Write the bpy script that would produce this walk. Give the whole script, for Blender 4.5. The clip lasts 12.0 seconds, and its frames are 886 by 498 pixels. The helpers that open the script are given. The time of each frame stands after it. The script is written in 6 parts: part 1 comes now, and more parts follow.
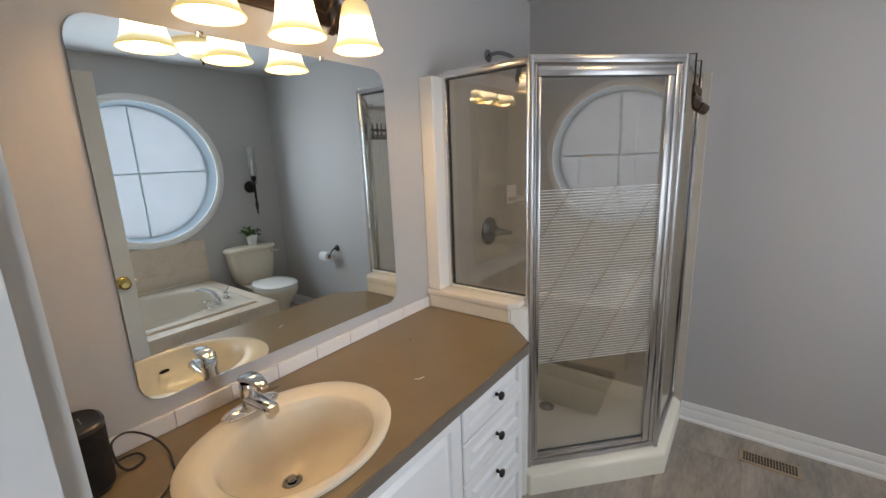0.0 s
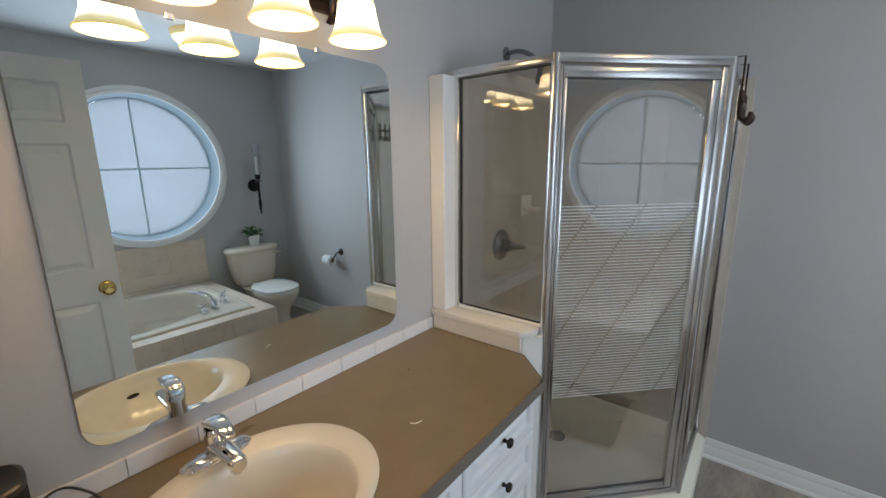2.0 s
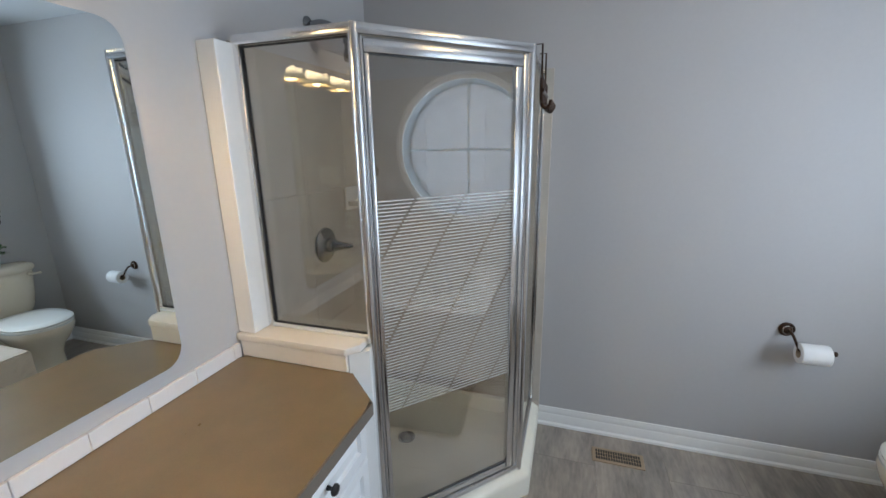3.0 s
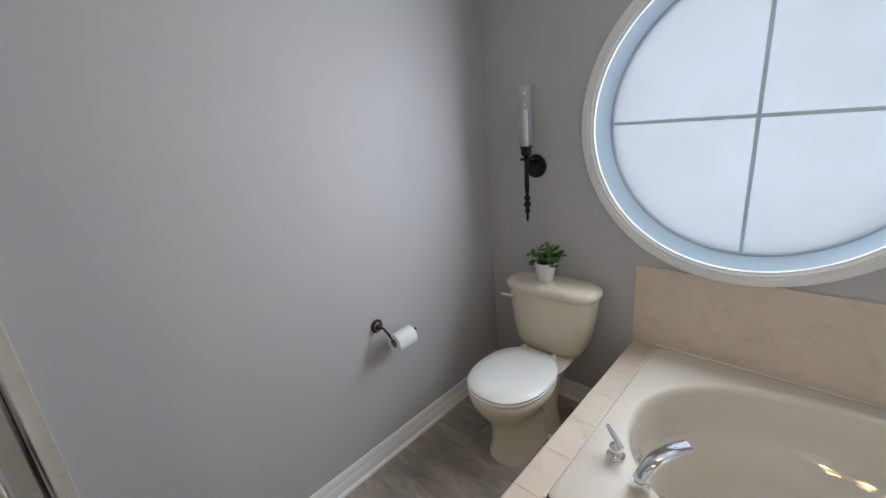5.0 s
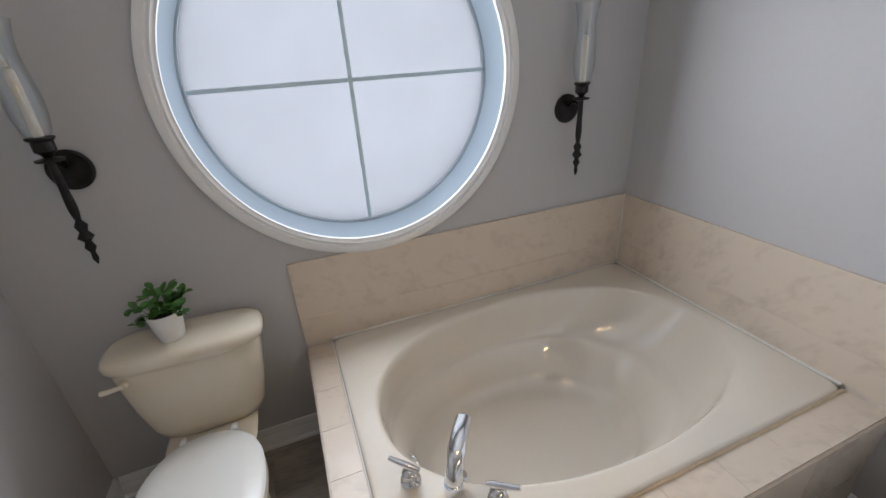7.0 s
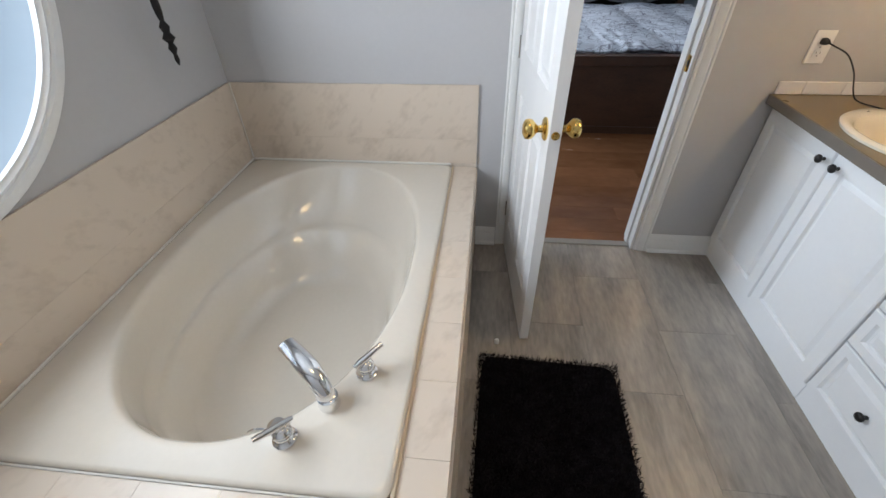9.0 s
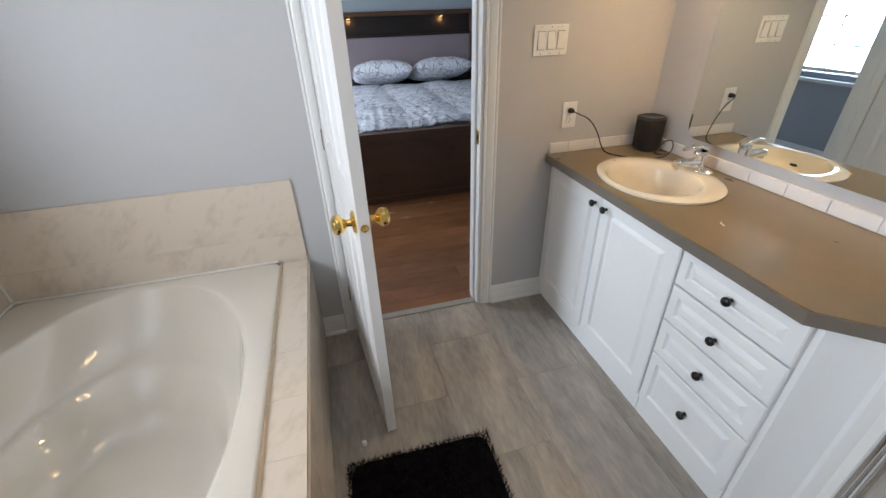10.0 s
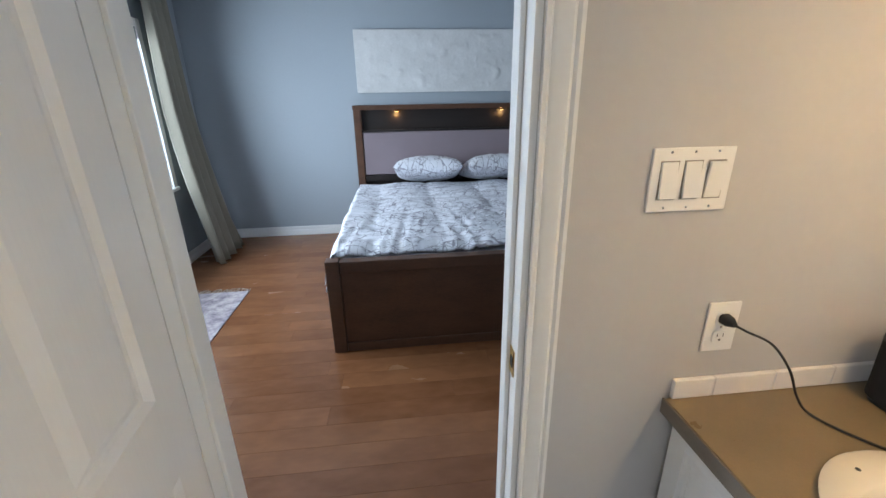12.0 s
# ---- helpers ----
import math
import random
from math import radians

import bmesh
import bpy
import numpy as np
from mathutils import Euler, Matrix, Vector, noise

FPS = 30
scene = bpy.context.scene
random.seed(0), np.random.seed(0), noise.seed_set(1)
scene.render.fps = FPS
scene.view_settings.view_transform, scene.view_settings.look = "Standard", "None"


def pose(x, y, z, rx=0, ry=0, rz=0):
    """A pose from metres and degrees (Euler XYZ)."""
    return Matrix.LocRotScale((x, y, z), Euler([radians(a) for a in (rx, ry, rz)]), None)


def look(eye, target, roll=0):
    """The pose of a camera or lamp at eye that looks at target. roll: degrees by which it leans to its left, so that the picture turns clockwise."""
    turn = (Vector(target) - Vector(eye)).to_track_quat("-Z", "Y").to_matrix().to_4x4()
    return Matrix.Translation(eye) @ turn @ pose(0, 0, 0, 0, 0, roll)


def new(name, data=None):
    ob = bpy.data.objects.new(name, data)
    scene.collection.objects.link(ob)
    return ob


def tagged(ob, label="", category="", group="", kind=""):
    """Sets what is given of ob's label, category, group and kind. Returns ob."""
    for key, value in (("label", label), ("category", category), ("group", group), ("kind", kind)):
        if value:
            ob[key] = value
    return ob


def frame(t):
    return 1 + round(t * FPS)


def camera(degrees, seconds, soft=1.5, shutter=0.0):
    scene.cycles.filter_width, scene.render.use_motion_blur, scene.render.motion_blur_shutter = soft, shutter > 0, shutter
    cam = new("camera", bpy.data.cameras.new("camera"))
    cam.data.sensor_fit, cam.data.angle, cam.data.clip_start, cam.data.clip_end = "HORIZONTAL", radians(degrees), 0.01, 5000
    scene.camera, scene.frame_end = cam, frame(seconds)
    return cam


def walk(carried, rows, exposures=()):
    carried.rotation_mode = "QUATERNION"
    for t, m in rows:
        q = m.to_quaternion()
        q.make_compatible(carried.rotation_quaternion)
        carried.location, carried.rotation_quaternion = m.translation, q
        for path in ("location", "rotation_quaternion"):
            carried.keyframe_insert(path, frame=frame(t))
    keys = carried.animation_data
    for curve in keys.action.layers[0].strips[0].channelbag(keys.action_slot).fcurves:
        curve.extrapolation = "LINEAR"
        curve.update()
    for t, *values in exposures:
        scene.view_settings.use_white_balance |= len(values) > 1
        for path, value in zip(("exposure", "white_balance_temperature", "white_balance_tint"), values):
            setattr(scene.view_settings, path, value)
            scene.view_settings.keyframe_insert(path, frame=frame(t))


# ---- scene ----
cam = camera(94.3, 12.0)
PATH = [
    (0, (0.327, 1.428, 1.519), (-0.859, 2.980, 1.091), -2.3),
    (0.5, (0.316, 1.499, 1.541), (-1.141, 2.808, 1.136), -3.0),
    (1, (0.288, 1.528, 1.569), (-1.216, 2.789, 1.184), -2.7),
    (1.5, (0.240, 1.546, 1.571), (-1.161, 2.917, 1.174), -1.8),
    (2, (0.221, 1.583, 1.546), (-1.000, 3.109, 1.121), -0.6),
    (2.5, (0.214, 1.680, 1.557), (-0.735, 3.372, 1.070), -0.7),
    (3, (0.229, 1.820, 1.552), (-0.367, 3.664, 1.055), -1.0),
    (3.2, (0.185, 1.907, 1.557), (-0.202, 3.803, 1.051), -1.6),
    (3.5, (0.172, 1.978, 1.539), (0.064, 3.912, 1.041), -1.6),
    (3.7, (0.145, 2.028, 1.519), (0.257, 3.969, 1.048), -2.4),
    (5.3, (0.211, 2.589, 1.584), (1.763, 3.684, 0.957), -5.2),
    (5.5, (0.224, 2.639, 1.584), (1.876, 3.564, 0.939), -5.3),
    (6, (0.320, 2.758, 1.570), (2.152, 3.154, 0.872), -4.5),
    (6.5, (0.453, 2.869, 1.589), (2.293, 2.726, 0.818), -3.7),
    (7, (0.546, 3.021, 1.555), (2.246, 2.399, 0.706), -3.9),
    (7.2, (0.587, 3.077, 1.538), (2.190, 2.293, 0.634), -3.9),
    (8.8, (0.873, 3.286, 1.427), (1.218, 1.780, 0.157), -1.3),
    (9, (0.875, 3.316, 1.434), (1.063, 1.765, 0.185), -1.5),
    (9.5, (0.840, 3.313, 1.471), (0.663, 1.690, 0.317), -1.4),
    (10, (0.732, 3.224, 1.482), (0.287, 1.559, 0.466), -1.7),
    (10.5, (0.538, 3.094, 1.503), (0.008, 1.387, 0.605), -1.8),
    (11, (0.429, 2.853, 1.478), (-0.018, 1.093, 0.641), -0.6),
    (11.5, (0.358, 2.532, 1.480), (0.054, 0.706, 0.721), -0.7),
    (12, (0.292, 2.161, 1.493), (0.096, 0.291, 0.811), -1.0),
]
walk(cam, [(t, look(eye, target, roll)) for t, eye, target, roll in PATH],
     exposures=[(0, -0.32, 6850, 14), (2, -0.44, 6250, 10), (3.5, -0.02, 6050, 10), (5.5, -0.24, 6650, 14), (7.2, -0.26, 6750, 16), (9, 0.06, 6500, 12), (9.6, 0.22, 6550, 12), (10.5, -0.12, 6700, 13), (12, 0.33, 6350, 10)])

# ---------------- light ----------------
world = bpy.data.worlds.new("sky")
scene.world = world
world.use_nodes = True
_wn = world.node_tree.nodes
_sky = _wn.new("ShaderNodeTexSky")
_sky.sky_type = "NISHITA"
_sky.sun_disc = False
_sky.sun_elevation = radians(48)
_sky.sun_rotation = radians(250)
world.node_tree.links.new(_sky.outputs[0], _wn["Background"].inputs[0])
_wn["Background"].inputs[1].default_value = 0.12
scene.view_settings.exposure = 0.0


def lamp(name, kind, m, energy, color=(1, 1, 1), **kw):
    d = bpy.data.lights.new(name, kind)
    d.energy, d.color = energy, color
    for k, v in kw.items():
        if k == "size":
            d.size = v
        elif k == "size_y":
            d.size_y = v
        elif k == "shape":
            d.shape = v
        elif k == "angle":
            d.angle = v
        elif k == "radius":
            d.shadow_soft_size = v
    ob = new(name, d)
    ob.matrix_basis = m
    return ob


lamp("sun", "SUN", look((-20, 8, 25), (0, 0, 0)), 2.0, (1, 0.95, 0.88), angle=radians(1))
BATH_DAY, BED_DAY, BULB = 41.0, 150.0, 4.0
lamp("bath_window_daylight", "AREA", look((2.112, 2.552, 1.397), (0, 2.552, 1.36)), BATH_DAY, (0.80, 0.905, 1.0), shape="DISK", size=1.05)
lamp("bedroom_window_daylight", "AREA", look((2.66, -0.73, 1.42), (0, -0.95, 1.16)), BED_DAY, (0.74, 0.87, 1.0), shape="RECTANGLE", size=2.0, size_y=1.35)


# ---------------- materials ----------------
def mat(name, color, rough=0.5, metal=0.0, vary=0.06, scale=3.0, fine=60.0, bump=0.0, bump_scale=200.0, color2=None, contrast=None, stretch=(1, 1, 1), spec=0.5, coat=0.0, random_amt=0.0, rough_vary=0.0, rot=None):
    m = bpy.data.materials.new(name)
    m.use_nodes = True
    nt = m.node_tree
    n, l = nt.nodes, nt.links
    b = n["Principled BSDF"]
    tc = n.new("ShaderNodeTexCoord")
    mp = n.new("ShaderNodeMapping")
    mp.inputs["Scale"].default_value = stretch
    if rot:
        mp.vector_type = "TEXTURE"
        mp.inputs["Scale"].default_value = [1 / a for a in stretch]
        mp.inputs["Rotation"].default_value = [radians(a) for a in rot]
    if random_amt:
        shift = n.new("ShaderNodeObjectInfo")
        off = n.new("ShaderNodeVectorMath")
        off.operation = "MULTIPLY_ADD"
        off.inputs[1].default_value = (1, 1, 1)
        far = n.new("ShaderNodeMath")
        far.operation = "MULTIPLY"
        far.inputs[1].default_value = 43.0
        l.new(shift.outputs["Random"], far.inputs[0])
        l.new(tc.outputs["Object"], off.inputs[0])
        l.new(far.outputs[0], off.inputs[2])
        l.new(off.outputs[0], mp.inputs[0])
    else:
        l.new(tc.outputs["Object"], mp.inputs[0])
    n1 = n.new("ShaderNodeTexNoise")
    n1.inputs["Scale"].default_value = scale
    n1.inputs["Detail"].default_value = 5
    n2 = n.new("ShaderNodeTexNoise")
    n2.inputs["Scale"].default_value = fine
    n2.inputs["Detail"].default_value = 3
    l.new(mp.outputs[0], n1.inputs["Vector"])
    l.new(mp.outputs[0], n2.inputs["Vector"])
    add = n.new("ShaderNodeMath")
    add.operation = "MULTIPLY_ADD"
    add.inputs[1].default_value = 0.35
    l.new(n2.outputs[0], add.inputs[0])
    mul = n.new("ShaderNodeMath")
    mul.operation = "MULTIPLY"
    mul.inputs[1].default_value = 0.65
    l.new(n1.outputs[0], mul.inputs[0])
    l.new(mul.outputs[0], add.inputs[2])
    last = add.outputs[0]
    if random_amt:
        oi = n.new("ShaderNodeObjectInfo")
        ra = n.new("ShaderNodeMath")
        ra.operation = "MULTIPLY_ADD"
        ra.inputs[1].default_value = random_amt
        l.new(oi.outputs["Random"], ra.inputs[0])
        l.new(last, ra.inputs[2])
        sb = n.new("ShaderNodeMath")
        sb.operation = "SUBTRACT"
        sb.inputs[1].default_value = random_amt / 2
        l.new(ra.outputs[0], sb.inputs[0])
        last = sb.outputs[0]
    ramp = n.new("ShaderNodeValToRGB")
    lo, hi = contrast or (0.3, 0.7)
    ramp.color_ramp.elements[0].position, ramp.color_ramp.elements[1].position = lo, hi
    c2 = color2 or tuple(max(0, c * (1 - vary * 2)) for c in color)
    c1 = tuple(min(1, c * (1 + (vary if not color2 else 0))) for c in color)
    ramp.color_ramp.elements[0].color = (*c2, 1)
    ramp.color_ramp.elements[1].color = (*c1, 1)
    l.new(last, ramp.inputs[0])
    l.new(ramp.outputs[0], b.inputs["Base Color"])
    b.inputs["Roughness"].default_value = rough
    if rough_vary:
        mr = n.new("ShaderNodeMapRange")
        mr.inputs["To Min"].default_value = max(0.02, rough - rough_vary)
        mr.inputs["To Max"].default_value = rough + rough_vary
        l.new(n1.outputs[0], mr.inputs[0])
        l.new(mr.outputs[0], b.inputs["Roughness"])
    b.inputs["Metallic"].default_value = metal
    b.inputs["Specular IOR Level"].default_value = spec
    b.inputs["Coat Weight"].default_value = coat
    if bump:
        n3 = n.new("ShaderNodeTexNoise")
        n3.inputs["Scale"].default_value = bump_scale
        n3.inputs["Detail"].default_value = 4
        l.new(mp.outputs[0], n3.inputs["Vector"])
        bp = n.new("ShaderNodeBump")
        bp.inputs["Strength"].default_value = bump
        bp.inputs["Distance"].default_value = 0.002
        l.new(n3.outputs[0], bp.inputs["Height"])
        l.new(bp.outputs[0], b.inputs["Normal"])
    return m


def emit(name, color, strength):
    m = bpy.data.materials.new(name)
    m.use_nodes = True
    b = m.node_tree.nodes["Principled BSDF"]
    b.inputs["Base Color"].default_value = (*color, 1)
    b.inputs["Emission Color"].default_value = (*color, 1)
    b.inputs["Emission Strength"].default_value = strength
    return m


def glass(name, tint, gloss_min, rough=0.0):
    """Thin clear sheet: lets light straight through and mirrors by the angle."""
    m = bpy.data.materials.new(name)
    m.use_nodes = True
    n, l = m.node_tree.nodes, m.node_tree.links
    n.remove(n["Principled BSDF"])
    t = n.new("ShaderNodeBsdfTransparent")
    t.inputs[0].default_value = (*tint, 1)
    g = n.new("ShaderNodeBsdfGlossy")
    g.inputs["Roughness"].default_value = rough
    f = n.new("ShaderNodeLayerWeight")
    f.inputs[0].default_value = 0.5
    pw = n.new("ShaderNodeMath")
    pw.operation = "POWER"
    pw.inputs[1].default_value = 5.0
    l.new(f.outputs["Facing"], pw.inputs[0])
    a = n.new("ShaderNodeMath")
    a.operation = "MULTIPLY_ADD"
    a.use_clamp = True
    a.inputs[1].default_value = 0.9
    a.inputs[2].default_value = gloss_min
    l.new(pw.outputs[0], a.inputs[0])
    mx = n.new("ShaderNodeMixShader")
    l.new(a.outputs[0], mx.inputs[0])
    l.new(t.outputs[0], mx.inputs[1])
    l.new(g.outputs[0], mx.inputs[2])
    l.new(mx.outputs[0], n["Material Output"].inputs[0])
    return m


def frosted(name, color, trans=0.7, clear=0.0):
    m = bpy.data.materials.new(name)
    m.use_nodes = True
    n, l = m.node_tree.nodes, m.node_tree.links
    n.remove(n["Principled BSDF"])
    tc = n.new("ShaderNodeTexCoord")
    nz = n.new("ShaderNodeTexNoise")
    nz.inputs["Scale"].default_value = 6
    l.new(tc.outputs["Object"], nz.inputs["Vector"])
    rp = n.new("ShaderNodeValToRGB")
    rp.color_ramp.elements[0].color = (*[c * 0.9 for c in color], 1)
    rp.color_ramp.elements[1].color = (*color, 1)
    l.new(nz.outputs[0], rp.inputs[0])
    t = n.new("ShaderNodeBsdfTranslucent")
    d = n.new("ShaderNodeBsdfDiffuse")
    l.new(rp.outputs[0], t.inputs[0])
    l.new(rp.outputs[0], d.inputs[0])
    mx = n.new("ShaderNodeMixShader")
    mx.inputs[0].default_value = trans
    l.new(d.outputs[0], mx.inputs[1])
    l.new(t.outputs[0], mx.inputs[2])
    tr = n.new("ShaderNodeBsdfTransparent")
    m2 = n.new("ShaderNodeMixShader")
    m2.inputs[0].default_value = clear
    l.new(mx.outputs[0], m2.inputs[1])
    l.new(tr.outputs[0], m2.inputs[2])
    l.new(m2.outputs[0], n["Material Output"].inputs[0])
    return m


M_WALL = mat("grey_wall_paint", (0.48, 0.473, 0.477), 0.6, vary=0.02, scale=1.2, bump=0.12, bump_scale=260, rough_vary=0.06)
M_BEDWALL = mat("blue_grey_wall_paint", (0.345, 0.385, 0.42), 0.65, vary=0.02, scale=1.2, bump=0.1, bump_scale=260)
M_CEIL = mat("ceiling_paint", (0.62, 0.63, 0.64), 0.85, vary=0.02, bump=0.4, bump_scale=420)
M_TRIM = mat("white_trim_paint", (0.80, 0.80, 0.79), 0.32, vary=0.02, scale=2, bump=0.05, bump_scale=80)
M_DOOR = mat("white_door_paint", (0.78, 0.77, 0.76), 0.33, vary=0.02, scale=2, bump=0.10, bump_scale=45, stretch=(4, 4, 0.25))
M_CAB = mat("white_cabinet_foil", (0.80, 0.81, 0.82), 0.38, vary=0.015, scale=2)
M_FLOOR = mat("grey_vinyl_tile", (0.44, 0.38, 0.325), 0.38, color2=(0.205, 0.186, 0.168), scale=3.4, fine=24, contrast=(0.34, 0.68), stretch=(3.0, 0.7, 1), bump=0.08, bump_scale=90, random_amt=0.03, rough_vary=0.08)
M_GROUT = mat("dark_floor_joint", (0.30, 0.265, 0.225), 0.8, scale=9)
M_WOODFLOOR = mat("red_brown_hardwood", (0.265, 0.113, 0.048), 0.24, color2=(0.17, 0.066, 0.027), scale=3.6, fine=12, contrast=(0.3, 0.72), stretch=(1.0, 2.2, 1), bump=0.04, bump_scale=50, random_amt=0.26, rough_vary=0.08)
M_GAP = mat("floor_gap", (0.16, 0.066, 0.030), 0.5)
M_COUNTER = mat("brown_laminate", (0.20, 0.150, 0.086), 0.3, vary=0.06, scale=14, fine=220, rough_vary=0.06)
M_COUNTER_EDGE = mat("counter_edge_band", (0.17, 0.145, 0.12), 0.35, vary=0.06, scale=14, fine=220)
M_BISQUE = mat("bisque_porcelain", (0.72, 0.65, 0.53), 0.14, vary=0.015, scale=2, spec=0.5, coat=0.0)
M_TUB = mat("bisque_acrylic", (0.66, 0.60, 0.515), 0.035, vary=0.02, scale=2, spec=0.9, coat=0.6)
M_SEAT = mat("white_seat_plastic", (0.82, 0.82, 0.79), 0.2, vary=0.01)
M_MARBLE = mat("beige_marble_tile", (0.63, 0.535, 0.44), 0.24, color2=(0.53, 0.44, 0.355), scale=9.0, fine=34, contrast=(0.32, 0.50), stretch=(0.8, 0.8, 1.6), rot=(40, 40, 20), random_amt=0.015, rough_vary=0.05)
M_SURROUND = mat("beige_shower_panel", (0.55, 0.50, 0.43), 0.25, color2=(0.46, 0.415, 0.355), scale=3.5, fine=18, contrast=(0.32, 0.65), random_amt=0.02)
M_TILE_GROUT = mat("tile_grout", (0.58, 0.505, 0.43), 0.85, scale=20)
M_SPLASHGROUT = mat("pale_splash_grout", (0.74, 0.71, 0.67), 0.8)
M_CAULKWHITE = mat("white_caulk", (0.70, 0.67, 0.62), 0.7)
M_CAULK = mat("yellowed_caulk", (0.60, 0.47, 0.32), 0.5, vary=0.1, scale=9)
M_PAN = mat("shower_pan_acrylic", (0.86, 0.82, 0.70), 0.3, vary=0.03, scale=4)
M_CREAM = mat("cream_sill_tile", (0.80, 0.76, 0.70), 0.25, vary=0.02, scale=4, random_amt=0.03)
M_WHITETILE = mat("white_backsplash_tile", (0.76, 0.73, 0.72), 0.3, vary=0.02, scale=4, random_amt=0.04)
M_CHROME = mat("chrome", (0.86, 0.86, 0.87), 0.07, metal=1.0, vary=0.02, scale=5, rough_vary=0.03)
# Copy of the chrome with dark reflections put into its base colour.
M_DIMCHROME = mat("dark_toned_chrome", (0.32, 0.33, 0.35), 0.10, metal=1.0, vary=0.05)
M_ALU = mat("polished_aluminium", (0.80, 0.80, 0.81), 0.21, metal=1.0, vary=0.04, scale=4, stretch=(1, 1, 0.2), rough_vary=0.06)
M_MIRROR = mat("mirror_silver", (0.84, 0.92, 0.945), 0.0, metal=1.0, vary=0.0)
M_BRASS = mat("polished_brass", (0.83, 0.58, 0.20), 0.12, metal=1.0, vary=0.06, scale=20)
M_BRONZE = mat("oiled_bronze", (0.060, 0.034, 0.022), 0.34, metal=0.7, vary=0.2, scale=14)
M_IRON = mat("black_wrought_iron", (0.018, 0.015, 0.014), 0.38, metal=0.5, vary=0.25, scale=25, bump=0.4, bump_scale=70)
M_KNOB = mat("dark_pewter", (0.045, 0.043, 0.042), 0.3, metal=0.8, vary=0.2, scale=40)
M_RUBBER = mat("black_rubber", (0.014, 0.014, 0.014), 0.5)
M_SPEAKER = mat("dark_speaker_mesh", (0.024, 0.021, 0.019), 0.75, spec=0.2, vary=0.2, scale=30, fine=500, bump=0.6, bump_scale=900)
M_SPEAKER_TOP = mat("black_speaker_plastic", (0.02, 0.019, 0.019), 0.35)
M_PLATE = mat("white_plastic", (0.80, 0.79, 0.77), 0.3, vary=0.01)
M_SLIT = mat("shaded_plastic_gap", (0.30, 0.28, 0.25), 0.6)
M_DARK = mat("dark_slot", (0.015, 0.015, 0.015), 0.6)
M_RUG = mat("black_shag", (0.012, 0.010, 0.012), 0.95, vary=0.4, scale=30, fine=200, spec=0.1)
M_VENT = mat("tan_metal_register", (0.36, 0.27, 0.18), 0.4, vary=0.08, scale=12)
M_PAPER = mat("toilet_paper", (0.82, 0.82, 0.82), 0.95, vary=0.02, scale=20, bump=0.3, bump_scale=200)
M_POT = mat("white_ceramic_pot", (0.78, 0.77, 0.75), 0.35, vary=0.03, scale=12)
M_LEAF = mat("green_leaf", (0.075, 0.20, 0.035), 0.45, color2=(0.03, 0.10, 0.018), scale=30, random_amt=0.3)
M_SOIL = mat("potting_soil", (0.03, 0.02, 0.014), 0.95, vary=0.3, scale=80)
M_CANDLE = mat("ivory_candle", (0.78, 0.73, 0.63), 0.5, vary=0.02)
M_BEDWOOD = mat("dark_walnut", (0.115, 0.052, 0.027), 0.38, color2=(0.06, 0.027, 0.015), scale=4, fine=40, contrast=(0.3, 0.7), stretch=(1, 3, 3), bump=0.06, bump_scale=60)
M_BEDWOOD_DARK = mat("black_walnut", (0.014, 0.008, 0.006), 0.5, vary=0.2, scale=4, stretch=(1, 6, 6))
M_UPHOL = mat("mauve_grey_upholstery", (0.25, 0.20, 0.22), 0.85, vary=0.05, fine=300, bump=0.4, bump_scale=600)
M_MATTRESS = mat("white_mattress", (0.75, 0.76, 0.80), 0.9, vary=0.03)
M_CURTAIN = mat("olive_grey_curtain", (0.26, 0.24, 0.19), 0.45, vary=0.1, scale=6, fine=200, stretch=(1, 1, 0.2))
M_ARTRUG = mat("faded_persian_rug", (0.50, 0.44, 0.44), 0.95, color2=(0.20, 0.17, 0.20), scale=14, fine=70, contrast=(0.38, 0.6))
M_FRINGE = mat("cream_fringe", (0.60, 0.55, 0.47), 0.95)
M_SHOWERGLASS = glass("shower_glass", (0.99, 0.98, 0.955), 0.26)
M_FIXEDGLASS = glass("fixed_shower_glass", (0.97, 0.95, 0.92), 0.10)
M_CLEARGLASS = glass("clear_glass", (0.97, 0.98, 0.99), 0.04)
M_HURRICANE = glass("hurricane_glass", (0.97, 0.98, 0.98), 0.10)
M_FROST = frosted("frosted_window_glass", (0.295, 0.297, 0.306), 0.85)
M_ETCH = frosted("etched_glass_lines", (0.90, 0.92, 0.92), 0.24, 0.12)


